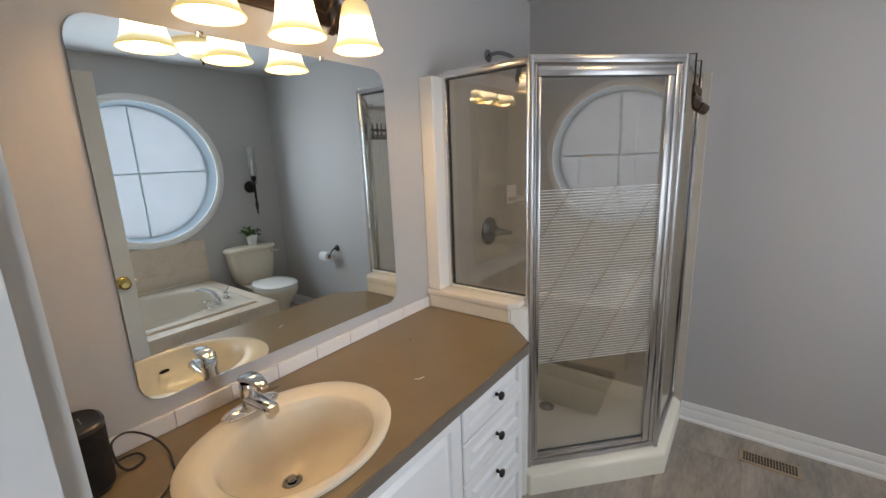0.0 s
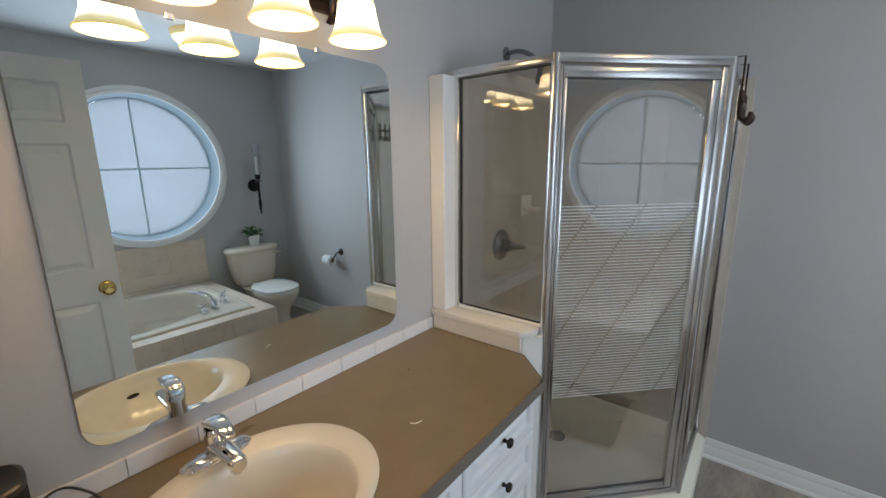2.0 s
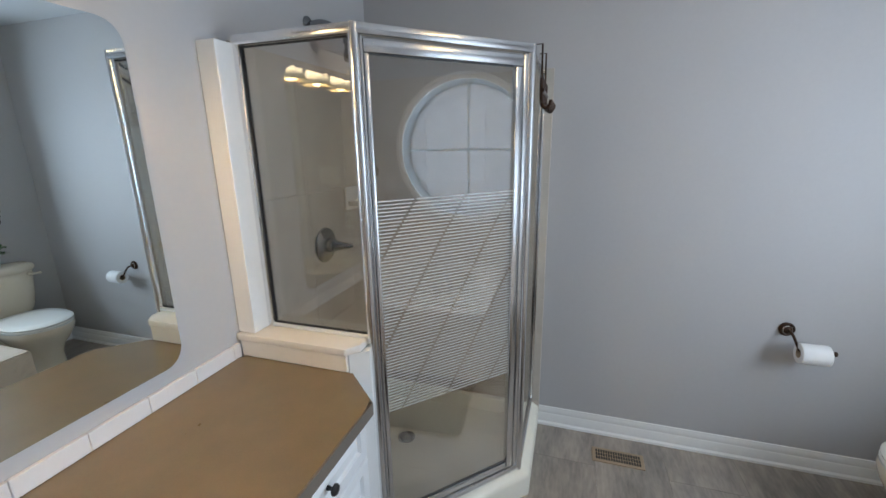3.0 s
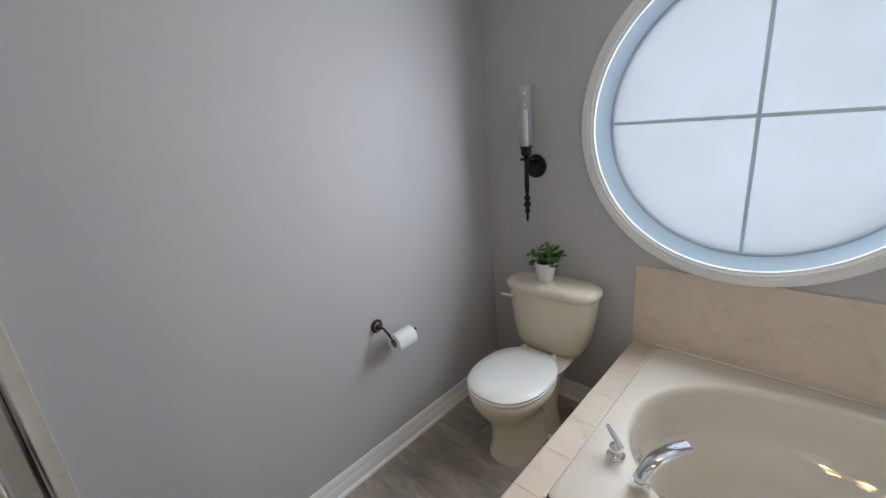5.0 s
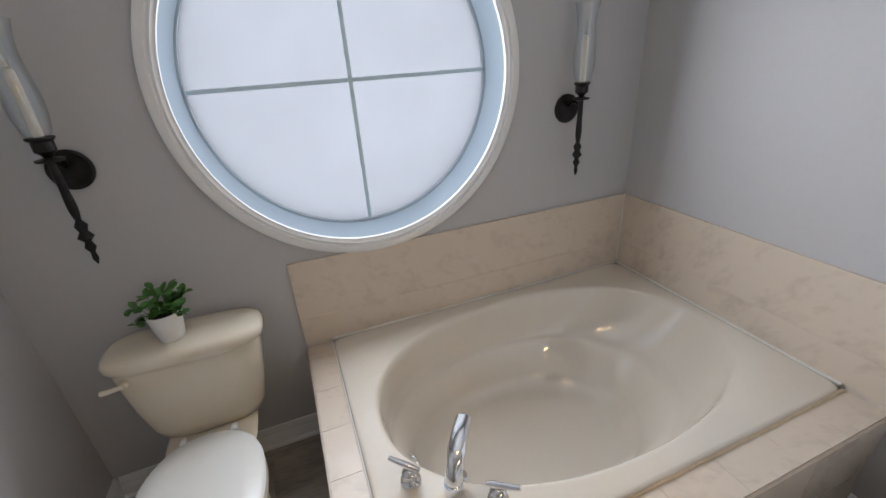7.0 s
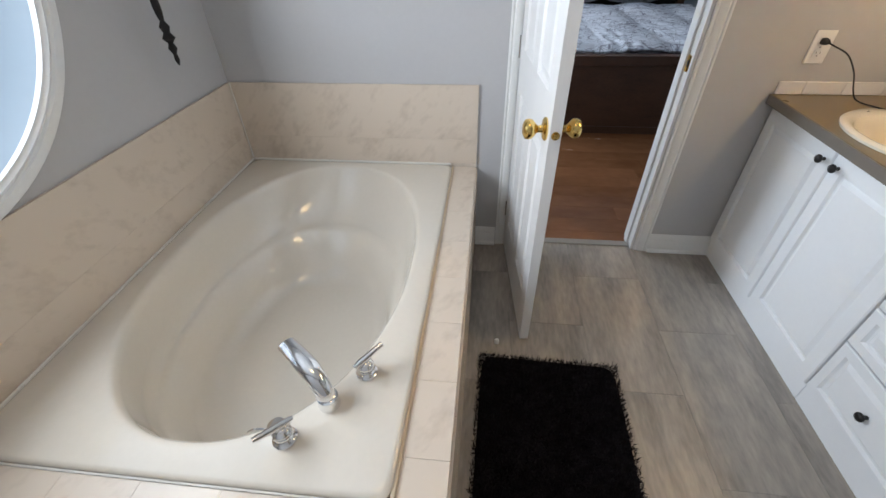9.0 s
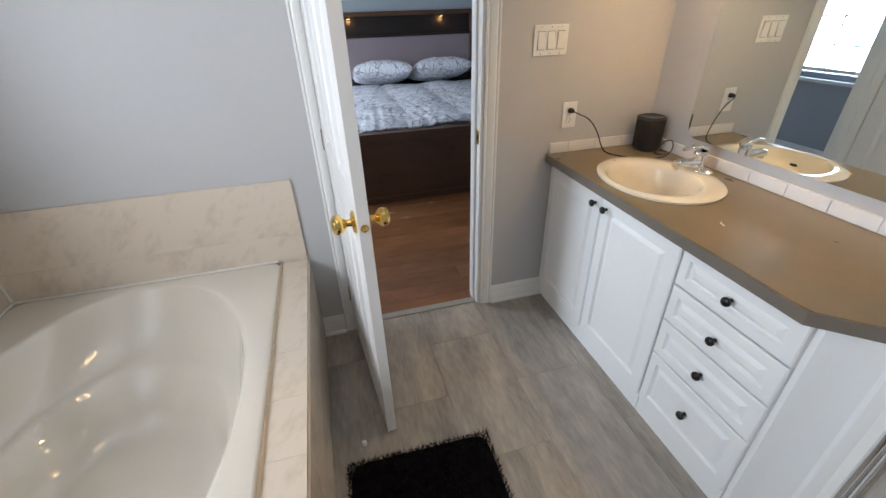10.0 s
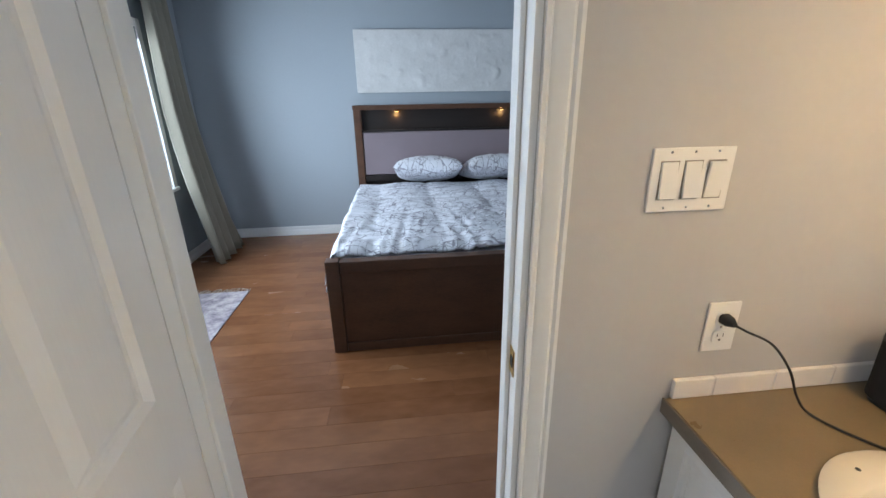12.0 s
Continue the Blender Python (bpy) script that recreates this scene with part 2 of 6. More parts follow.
def comforter_material():
    m = mat("white_comforter_branch_print", (0.72, 0.73, 0.78), 0.85, vary=0.03, scale=5, bump=0.5, bump_scale=30)
    n, l = m.node_tree.nodes, m.node_tree.links
    b = n["Principled BSDF"]
    old = b.inputs["Base Color"].links[0].from_socket
    tc = n.new("ShaderNodeTexCoord")
    last = None
    for k, ang in enumerate((28, -38, 82, 5)):
        mp = n.new("ShaderNodeMapping")
        mp.inputs["Rotation"].default_value = (0, 0, radians(ang))
        mp.inputs["Location"].default_value = (3.1 * k, 1.7 * k, 0.4 * k)
        mp.vector_type = "TEXTURE"
        mp.inputs["Scale"].default_value = (0.95, 0.20, 1.0)
        l.new(tc.outputs["Object"], mp.inputs[0])
        nz = n.new("ShaderNodeTexNoise")
        nz.inputs["Scale"].default_value = 2.6
        nz.inputs["Detail"].default_value = 1.5
        l.new(mp.outputs[0], nz.inputs["Vector"])
        df = n.new("ShaderNodeMath")
        df.operation = "SUBTRACT"
        df.inputs[1].default_value = 0.5
        l.new(nz.outputs[0], df.inputs[0])
        ab = n.new("ShaderNodeMath")
        ab.operation = "ABSOLUTE"
        l.new(df.outputs[0], ab.inputs[0])
        th = n.new("ShaderNodeMapRange")
        th.inputs["From Min"].default_value, th.inputs["From Max"].default_value = 0.0035, 0.011
        l.new(ab.outputs[0], th.inputs[0])
        if last is None:
            last = th.outputs[0]
        else:
            mn = n.new("ShaderNodeMath")
            mn.operation = "MINIMUM"
            l.new(last, mn.inputs[0])
            l.new(th.outputs[0], mn.inputs[1])
            last = mn.outputs[0]
    v2 = n.new("ShaderNodeTexNoise")
    v2.inputs["Scale"].default_value = 7
    l.new(tc.outputs["Object"], v2.inputs["Vector"])
    th2 = n.new("ShaderNodeMapRange")
    th2.inputs["From Min"].default_value, th2.inputs["From Max"].default_value = 0.57, 0.65
    l.new(v2.outputs[0], th2.inputs[0])
    mxv = n.new("ShaderNodeMath")
    mxv.operation = "MAXIMUM"
    l.new(last, mxv.inputs[0])
    l.new(th2.outputs[0], mxv.inputs[1])
    mx = n.new("ShaderNodeMixRGB")
    l.new(mxv.outputs[0], mx.inputs[0])
    mx.inputs[1].default_value = (0.27, 0.26, 0.30, 1)
    l.new(old, mx.inputs[2])
    l.new(mx.outputs[0], b.inputs["Base Color"])
    return m


def shade_material(name, strength):
    """Lit alabaster glass: amber at rim and neck, brightest where the bulb sits."""
    m = bpy.data.materials.new(name)
    m.use_nodes = True
    n, l = m.node_tree.nodes, m.node_tree.links
    b = n["Principled BSDF"]
    tc = n.new("ShaderNodeTexCoord")
    sp = n.new("ShaderNodeSeparateXYZ")
    l.new(tc.outputs["Generated"], sp.inputs[0])
    nz = n.new("ShaderNodeTexNoise")
    nz.inputs["Scale"].default_value = 7
    nz.inputs["Detail"].default_value = 4
    l.new(tc.outputs["Generated"], nz.inputs["Vector"])
    ad = n.new("ShaderNodeMath")
    ad.operation = "MULTIPLY_ADD"
    ad.inputs[1].default_value = 0.12
    l.new(nz.outputs[0], ad.inputs[0])
    l.new(sp.outputs[2], ad.inputs[2])
    r = n.new("ShaderNodeValToRGB")
    e = r.color_ramp.elements
    e[0].position, e[0].color = 0.05, (0.95, 0.72, 0.18, 1)
    e[1].position, e[1].color = 1.0, (0.72, 0.50, 0.18, 1)
    for p, c in ((0.12, (1.0, 0.85, 0.38, 1)), (0.20, (1.5, 1.3, 0.85, 1)), (0.30, (9.0, 6.6, 3.8, 1)), (0.42, (17.0, 12.0, 6.6, 1)), (0.60, (15.0, 10.5, 5.6, 1)), (0.70, (2.0, 1.6, 0.9, 1)), (0.78, (0.98, 0.76, 0.36, 1))):
        x = e.new(p)
        x.color = c
    l.new(ad.outputs[0], r.inputs[0])
    l.new(r.outputs[0], b.inputs["Emission Color"])
    b.inputs["Emission Strength"].default_value = strength
    b.inputs["Base Color"].default_value = (0.75, 0.6, 0.35, 1)
    b.inputs["Roughness"].default_value = 0.25
    return m


M_SHADE = shade_material("lit_alabaster_shade", 0.75)
M_COMFORTER = comforter_material()


# ---------------- mesh helpers ----------------
def part(name, bm, material, parent=None, label="", smooth=None):
    me = bpy.data.meshes.new(name)
    bmesh.ops.recalc_face_normals(bm, faces=bm.faces)
    bm.to_mesh(me)
    bm.free()
    me.materials.append(material)
    if smooth is not None:
        me.shade_smooth()
        me.set_sharp_from_angle(angle=radians(smooth))
    ob = new(name, me)
    if parent:
        ob.parent = parent
    if label:
        ob["label"] = label
    return ob


def thing(name, at, label, category, group=""):
    ob = new(name)
    ob.empty_display_size = 0.05
    ob.location = at
    return tagged(ob, label, category, group)


def structure(name, bm, material, label="", smooth=None):
    return tagged(part(name, bm, material, None, "", smooth), label, "", "", "structure")


def box(x0, x1, y0, y1, z0, z1, bevel=0.0, segs=2, bm=None):
    b = bmesh.new()
    bmesh.ops.create_cube(b, size=1, matrix=Matrix.Translation(((x0 + x1) / 2, (y0 + y1) / 2, (z0 + z1) / 2)) @ Matrix.Diagonal((x1 - x0, y1 - y0, z1 - z0, 1)))
    if bevel:
        bmesh.ops.bevel(b, geom=b.edges[:], offset=bevel, segments=segs, affect="EDGES", profile=0.5)
    return join(bm, b)


def join(bm, b):
    if bm is None:
        return b
    me = bpy.data.meshes.new("tmp")
    b.to_mesh(me)
    b.free()
    bm.from_mesh(me)
    bpy.data.meshes.remove(me)
    return bm


def moved(b, m):
    bmesh.ops.transform(b, matrix=m, verts=b.verts)
    return b


def prism(poly, z0, z1, bevel=0.0, bm=None):
    b = bmesh.new()
    lo = [b.verts.new((x, y, z0)) for x, y in poly]
    hi = [b.verts.new((x, y, z1)) for x, y in poly]
    b.faces.new(lo[::-1])
    b.faces.new(hi)
    for i in range(len(poly)):
        j = (i + 1) % len(poly)
        b.faces.new((lo[i], lo[j], hi[j], hi[i]))
    if bevel:
        bmesh.ops.bevel(b, geom=b.edges[:], offset=bevel, segments=2, affect="EDGES", profile=0.5)
    return join(bm, b)


def se(t, n):
    c, s = math.cos(t), math.sin(t)
    return math.copysign(abs(c) ** (2 / n), c), math.copysign(abs(s) ** (2 / n), s)


def loft(rings, segs=48, cap0=True, cap1=True, bm=None):
    """Rings (cx, cy, z, rx, ry, n): superellipses joined one above the other."""
    b = bmesh.new()
    rows = []
    for cx, cy, z, rx, ry, n in rings:
        row = []
        for i in range(segs):
            u, v = se(2 * math.pi * i / segs, n)
            row.append(b.verts.new((cx + rx * u, cy + ry * v, z)))
        rows.append(row)
    for r0, r1 in zip(rows, rows[1:]):
        for i in range(segs):
            j = (i + 1) % segs
            b.faces.new((r0[i], r0[j], r1[j], r1[i]))
    if cap0:
        b.faces.new(rows[0][::-1])
    if cap1:
        b.faces.new(rows[-1])
    return join(bm, b)


def lathe(profile, segs=24, m=None, bm=None, caps=True):
    """Profile of (radius, height) turned about z."""
    b = loft([(0, 0, z, max(r, 0.0002), max(r, 0.0002), 2) for r, z in profile], segs, caps, caps)
    if m is not None:
        moved(b, m)
    return join(bm, b)


def tube(points, r, segs=10, bm=None, closed=False, radii=None):
    pts = [Vector(p) for p in points]
    b = bmesh.new()
    rows = []
    up = Vector((0, 0, 1))
    prev = None
    for i, p in enumerate(pts):
        if closed:
            d = pts[(i + 1) % len(pts)] - pts[i - 1]
        else:
            d = pts[min(i + 1, len(pts) - 1)] - pts[max(i - 1, 0)]
        d.normalize()
        if prev is None:
            a = d.cross(up)
            if a.length < 0.05:
                a = d.cross(Vector((1, 0, 0)))
        else:
            a = prev - d * prev.dot(d)
        a.normalize()
        prev = a
        c = d.cross(a)
        rr = radii[i] if radii else r
        rows.append([b.verts.new(p + (a * math.cos(2 * math.pi * k / segs) + c * math.sin(2 * math.pi * k / segs)) * rr) for k in range(segs)])
    pairs = list(zip(rows, rows[1:])) + ([(rows[-1], rows[0])] if closed else [])
    for r0, r1 in pairs:
        for k in range(segs):
            j = (k + 1) % segs
            b.faces.new((r0[k], r0[j], r1[j], r1[k]))
    if not closed:
        b.faces.new(rows[0][::-1])
        b.faces.new(rows[-1])
    return join(bm, b)


def smooth_path(pts, steps=8):
    """A Catmull-Rom curve through the points."""
    p = [Vector(q) for q in pts]
    out = []
    for i in range(len(p) - 1):
        a, b, c, d = p[max(i - 1, 0)], p[i], p[i + 1], p[min(i + 2, len(p) - 1)]
        for k in range(steps):
            t = k / steps
            out.append(0.5 * ((2 * b) + (c - a) * t + (2 * a - 5 * b + 4 * c - d) * t * t + (3 * b - a - 3 * c + d) * t ** 3))
    out.append(p[-1])
    return out


def sweep(profile, a, b, out, bm=None):
    """A moulding: profile of (off the wall, height) swept from a to b (x, y); out: the way the wall faces."""
    bb = bmesh.new()
    a, b, out = Vector((*a, 0)), Vector((*b, 0)), Vector((*out, 0))
    r0 = [bb.verts.new(a + out * d + Vector((0, 0, z))) for d, z in profile]
    r1 = [bb.verts.new(b + out * d + Vector((0, 0, z))) for d, z in profile]
    n = len(profile)
    for i in range(n):
        j = (i + 1) % n
        bb.faces.new((r0[i], r0[j], r1[j], r1[i]))
    bb.faces.new(r0[::-1])
    bb.faces.new(r1)
    return join(bm, bb)


def ring_slab(outer, cx, cy, rx, ry, n, z0, z1, bm=None, segs=72):
    """A slab with a superelliptic hole; outer is a closed polygon (convex)."""
    b = bmesh.new()
    angs = [2 * math.pi * i / segs for i in range(segs)]
    for x, y in outer:
        angs.append(math.atan2((y - cy) / ry, (x - cx) / rx) % (2 * math.pi))
    angs = sorted(set(round(a, 5) for a in angs))
    rows = [[], [], [], []]
    for a in angs:
        u, v = se(a, n)
        ix, iy = cx + rx * u, cy + ry * v
        d = Vector((ix - cx, iy - cy))
        best = 1e9
        for k in range(len(outer)):
            p, q = Vector(outer[k]), Vector(outer[(k + 1) % len(outer)])
            e = q - p
            den = d.x * e.y - d.y * e.x
            if abs(den) < 1e-9:
                continue
            w = p - Vector((cx, cy))
            t = (w.x * e.y - w.y * e.x) / den
            s = (w.x * d.y - w.y * d.x) / den
            if t > 0 and -1e-4 <= s <= 1 + 1e-4:
                best = min(best, t)
        ox, oy = cx + d.x * best, cy + d.y * best
        for row, co in zip(rows, ((ox, oy, z0), (ox, oy, z1), (ix, iy, z1), (ix, iy, z0))):
            row.append(b.verts.new(co))
    m = len(angs)
    for i in range(m):
        j = (i + 1) % m
        for k in range(4):
            r0, r1 = rows[k], rows[(k + 1) % 4]
            b.faces.new((r0[i], r0[j], r1[j], r1[i]))
    return join(bm, b)


# ---------------- the rooms ----------------
W, E, S, N = -0.80, 1.955, 1.355, 3.67
SB = 1.235
CEIL = 2.25
BCEIL = 2.36
BW, BE, BS = -2.35, 2.25, -2.53
OX0, OX1, OH = 0.049, 0.692, 1.90
WIN = (2.552, 1.397)

b = box(W - 0.12, W, S, N + 0.12, 0, CEIL)
structure("wall_west", b, M_WALL, "light grey painted bathroom wall behind the vanity")
b = box(W, E, N, N + 0.12, 0, CEIL)
structure("wall_north", b, M_WALL, "light grey painted bathroom wall beside the toilet")
b = box(W - 0.12, OX0, SB + 0.06, S, 0, CEIL)
box(OX1, E, SB + 0.06, S, 0, CEIL, bm=b)
box(OX0, OX1, SB + 0.06, S, OH, CEIL, bm=b)
structure("wall_south", b, M_WALL, "light grey painted bathroom wall round the doorway")
b = box(BW, OX0, SB, SB + 0.06, 0, BCEIL)
box(OX1, BE + 0.12, SB, SB + 0.06, 0, BCEIL, bm=b)
box(OX0, OX1, SB, SB + 0.06, OH, BCEIL, bm=b)
structure("wall_bedroom_north", b, M_BEDWALL, "blue grey painted bedroom wall round the bathroom doorway")


def round_wall(x0, x1, y0, y1, z0, z1, cy, cz, r):
    b = ring_slab([(y0, z0), (y1, z0), (y1, z1), (y0, z1)], cy, cz, r, r, 2, x0, x1, segs=96)
    return moved(b, Matrix(((0, 0, 1, 0), (1, 0, 0, 0), (0, 1, 0, 0), (0, 0, 0, 1))))


structure("wall_east", round_wall(E, E + 0.18, S, N + 0.12, 0, CEIL, WIN[0], WIN[1], 0.552), M_WALL, "light grey painted bathroom wall with a round window opening")
structure("bath_subfloor", box(W, E, S - 0.05, N, -0.12, -0.004), M_GROUT, "dark joints under the vinyl floor tiles")
structure("bath_ceiling", box(W - 0.12, E + 0.18, SB + 0.06, N + 0.12, CEIL, CEIL + 0.1), M_CEIL, "matt white bathroom ceiling")
structure("bedroom_ceiling", box(BW - 0.12, BE + 0.12, BS - 0.12, SB + 0.06, BCEIL, BCEIL + 0.1), M_CEIL, "matt white bedroom ceiling")
structure("bedroom_subfloor", box(BW, BE, BS, S - 0.05, -0.12, -0.004), M_GAP, "dark gaps under the hardwood boards")
structure("wall_bedroom_south", box(BW - 0.12, BE + 0.12, BS - 0.12, BS, -0.1, BCEIL), M_BEDWALL, "blue grey painted bedroom wall behind the bed")
structure("wall_bedroom_west", box(BW - 0.12, BW, BS, SB + 0.06, -0.1, BCEIL), M_BEDWALL, "blue grey painted bedroom wall")
WY0, WY1, WZ0, WZ1 = -1.80, 0.34, 0.71, 1.97
b = box(BE, BE + 0.12, BS, WY0, -0.1, BCEIL)
box(BE, BE + 0.12, WY1, SB, -0.1, BCEIL, bm=b)
box(BE, BE + 0.12, WY0, WY1, -0.1, WZ0, bm=b)
box(BE, BE + 0.12, WY0, WY1, WZ1, BCEIL, bm=b)
structure("wall_bedroom_east", b, M_BEDWALL, "blue grey painted bedroom wall with the window")

BASE = [(0, 0), (0.014, 0), (0.014, 0.056), (0.009, 0.064), (0.011, 0.072), (0.006, 0.088), (0.004, 0.097), (0, 0.099)]
SHOE = [(0.014, 0), (0.026, 0), (0.024, 0.010), (0.014, 0.016)]
for a, c, o in (((0.093, N), (E, N), (0, -1)), ((E, 2.900), (E, N - 0.015), (-1, 0)), ((OX1 + 0.063, S), (0.856, S), (0, 1)), ((-0.325, S), (OX0 - 0.063, S), (0, 1))):
    b = sweep(BASE, a, c, o)
    structure("baseboard", b, M_TRIM, "white moulded baseboard along the grey wall", 40)
    structure("trim", sweep(SHOE, a, c, o), M_TRIM, "white shoe moulding at the floor", 40)
for a, c, o in (((BW, BS), (BE, BS), (0, 1)), ((BE, BS + 0.015), (BE, SB), (-1, 0)), ((BW, BS + 0.015), (BW, SB), (1, 0)), ((BW, SB), (OX0 - 0.063, SB), (0, -1)), ((OX1 + 0.063, SB), (BE, SB), (0, -1))):
    structure("baseboard", sweep(BASE, a, c, o), M_TRIM, "white moulded baseboard in the bedroom", 40)


def casing(y, out):
    """Moulded door casing on one face of the wall."""
    prof = [(0, 0.0), (0.011, 0.0), (0.011, 0.007), (0.008, 0.011), (0.013, 0.017), (0.015, 0.040), (0.011, 0.046), (0.016, 0.051), (0.016, 0.058), (0, 0.058)]
    for x, sgn in ((OX0 - 0.002, -1), (OX1 + 0.002, 1)):
        bb = bmesh.new()
        lo = [bb.verts.new((x + sgn * w, y + out * d, 0)) for d, w in prof]
        hi = [bb.verts.new((x + sgn * w, y + out * d, OH + 0.004 + w)) for d, w in prof]
        for i in range(len(prof)):
            j = (i + 1) % len(prof)
            bb.faces.new((lo[i], lo[j], hi[j], hi[i]))
        bb.faces.new(lo[::-1])
        bb.faces.new(hi)
        structure("door_casing", bb, M_TRIM, "white moulded door casing", 35)
    bb = bmesh.new()
    lo = [bb.verts.new((OX0 - 0.002 - w, y + out * d, OH + 0.004 + w)) for d, w in prof]
    hi = [bb.verts.new((OX1 + 0.002 + w, y + out * d, OH + 0.004 + w)) for d, w in prof]
    for i in range(len(prof)):
        j = (i + 1) % len(prof)
        bb.faces.new((lo[i], lo[j], hi[j], hi[i]))
    bb.faces.new(lo[::-1])
    bb.faces.new(hi)
    structure("door_casing", bb, M_TRIM, "white moulded door casing over the doorway", 35)


casing(S, 1)
casing(SB, -1)
for x0, x1 in ((OX0 - 0.004, OX0 + 0.012), (OX1 - 0.012, OX1 + 0.004)):
    b = box(x0, x1, SB, S, 0, OH)
    structure("door_jamb", b, M_TRIM, "white painted door jamb")
structure("door_jamb", box(OX0 + 0.012, OX1 - 0.012, SB, S, OH - 0.012, OH), M_TRIM, "white painted head jamb")
for x0, x1 in ((OX0 + 0.012, OX0 + 0.022), (OX1 - 0.022, OX1 - 0.012)):
    structure("door_stop", box(x0, x1, S - 0.085, S - 0.045, 0, OH - 0.012, 0.002), M_TRIM, "white door stop strip")
structure("threshold", box(OX0 + 0.012, OX1 - 0.012, S - 0.055, S - 0.015, -0.004, 0.006, 0.002), M_SLIT, "thin grey metal threshold strip")
sp = thing("strike_plate", (OX0 + 0.012, S - 0.03, 0.89), "small brass strike plate on the white door jamb", "strike plate")
part("plate", box(0, 0.002, -0.015, 0.015, -0.03, 0.03, 0.0008), M_BRASS, sp)
part("latch_hole", box(0.0018, 0.003, -0.007, 0.007, -0.012, 0.012), M_DARK, sp)

# round window
b = bmesh.new()


def annulus(cx_prof, name, material, label):
    """Rings (x, radius) turned about the window's axis."""
    bb = lathe([(r, h) for h, r in cx_prof], 96, caps=False)
    rows = len(cx_prof)
    moved(bb, Matrix.Translation((0, WIN[0], WIN[1])) @ Matrix(((0, 0, 1, 0), (1, 0, 0, 0), (0, 1, 0, 0), (0, 0, 0, 1))))
    return bb


win = new("window_1")
tagged(win, "large round frosted bathroom window with white casing and cross muntins", "", "", "structure")
part("window_casing", annulus([(E - 0.002, 0.598), (E - 0.016, 0.598), (E - 0.020, 0.590), (E - 0.020, 0.572), (E - 0.013, 0.567), (E - 0.018, 0.558), (E - 0.012, 0.550), (E - 0.012, 0.545), (E + 0.004, 0.545)], "", M_TRIM, ""), M_TRIM, win, "white moulded round casing", 40)
# White vinyl darkened and blued in its base colour to mimic the reveal's shading.
M_JAMB = mat("shade_toned_window_vinyl", (0.255, 0.31, 0.355), 0.35, vary=0.01)
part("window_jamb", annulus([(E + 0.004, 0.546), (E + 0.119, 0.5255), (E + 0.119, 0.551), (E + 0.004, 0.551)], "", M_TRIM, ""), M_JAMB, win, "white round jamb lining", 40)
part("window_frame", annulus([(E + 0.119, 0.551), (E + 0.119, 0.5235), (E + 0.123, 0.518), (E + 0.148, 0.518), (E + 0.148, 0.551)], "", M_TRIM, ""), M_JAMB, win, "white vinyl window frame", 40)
GX = E + 0.130
pane = part("pane", moved(loft([(0, 0, 0, 0.5175, 0.5175, 2), (0, 0, 0.006, 0.5175, 0.5175, 2)], 96), Matrix.Translation((GX, WIN[0], WIN[1])) @ Matrix(((0, 0, 1, 0), (1, 0, 0, 0), (0, 1, 0, 0), (0, 0, 0, 1)))), M_FROST, win, "frosted glass")
pane.visible_shadow = False
M_MUNTIN = mat("muntin_bar", (0.55, 0.68, 0.74), 0.45, vary=0.02)
part("muntin", box(GX - 0.007, GX - 0.001, WIN[0] - 0.007, WIN[0] + 0.007, WIN[1] - 0.5165, WIN[1] + 0.5165), M_MUNTIN, win, "slim upright muntin")
part("muntin", box(GX - 0.0072, GX - 0.0012, WIN[0] - 0.5165, WIN[0] + 0.5165, WIN[1] - 0.007, WIN[1] + 0.007), M_MUNTIN, win, "slim level muntin")

# ---------------- mirror ----------------
MY0, MY1, MZ0, MZ1 = 1.590, 2.462, 0.878, 1.733


def rounded(y0, y1, z0, z1, r, k=8):
    out = []
    for cy, cz, a0 in ((y1 - r, z1 - r, 0), (y0 + r, z1 - r, 90), (y0 + r, z0 + r, 180), (y1 - r, z0 + r, 270)):
        for i in range(k + 1):
            a = radians(a0 + 90 * i / k)
            out.append((cy + r * math.cos(a), cz + r * math.sin(a)))
    return out


AXX = Matrix(((0, 0, 1, 0), (1, 0, 0, 0), (0, 1, 0, 0), (0, 0, 0, 1)))
mir = thing("mirror", (W, 2.02, MZ0), "large frameless wall mirror with rounded corners above the vanity", "mirror")
g = part("glass", moved(prism(rounded(MY0, MY1, MZ0, MZ1, 0.05), W + 0.001, W + 0.006, 0.0015), Matrix.Translation((-W, -2.02, -MZ0)) @ AXX), M_MIRROR, mir)
for y in (1.85, 2.2):
    part("clip", box(0.001, 0.009, y - 2.02 - 0.008, y - 2.02 + 0.008, MZ1 - MZ0 - 0.006, MZ1 - MZ0 + 0.008, 0.002), M_CHROME, mir, "small metal mirror clip")

# ---------------- vanity ----------------
CX, CZ = -0.267, 0.79
FX = -0.293


def knob(parent, x, y, z):
    part("knob", lathe([(0.006, 0), (0.006, 0.006), (0.0045, 0.010), (0.006, 0.014), (0.0135, 0.018), (0.0145, 0.022), (0.012, 0.027), (0.005, 0.029)], 20, Matrix.Translation((x, y, z)) @ pose(0, 0, 0, 0, 90, 0)), M_KNOB, parent, "dark round knob", 50)


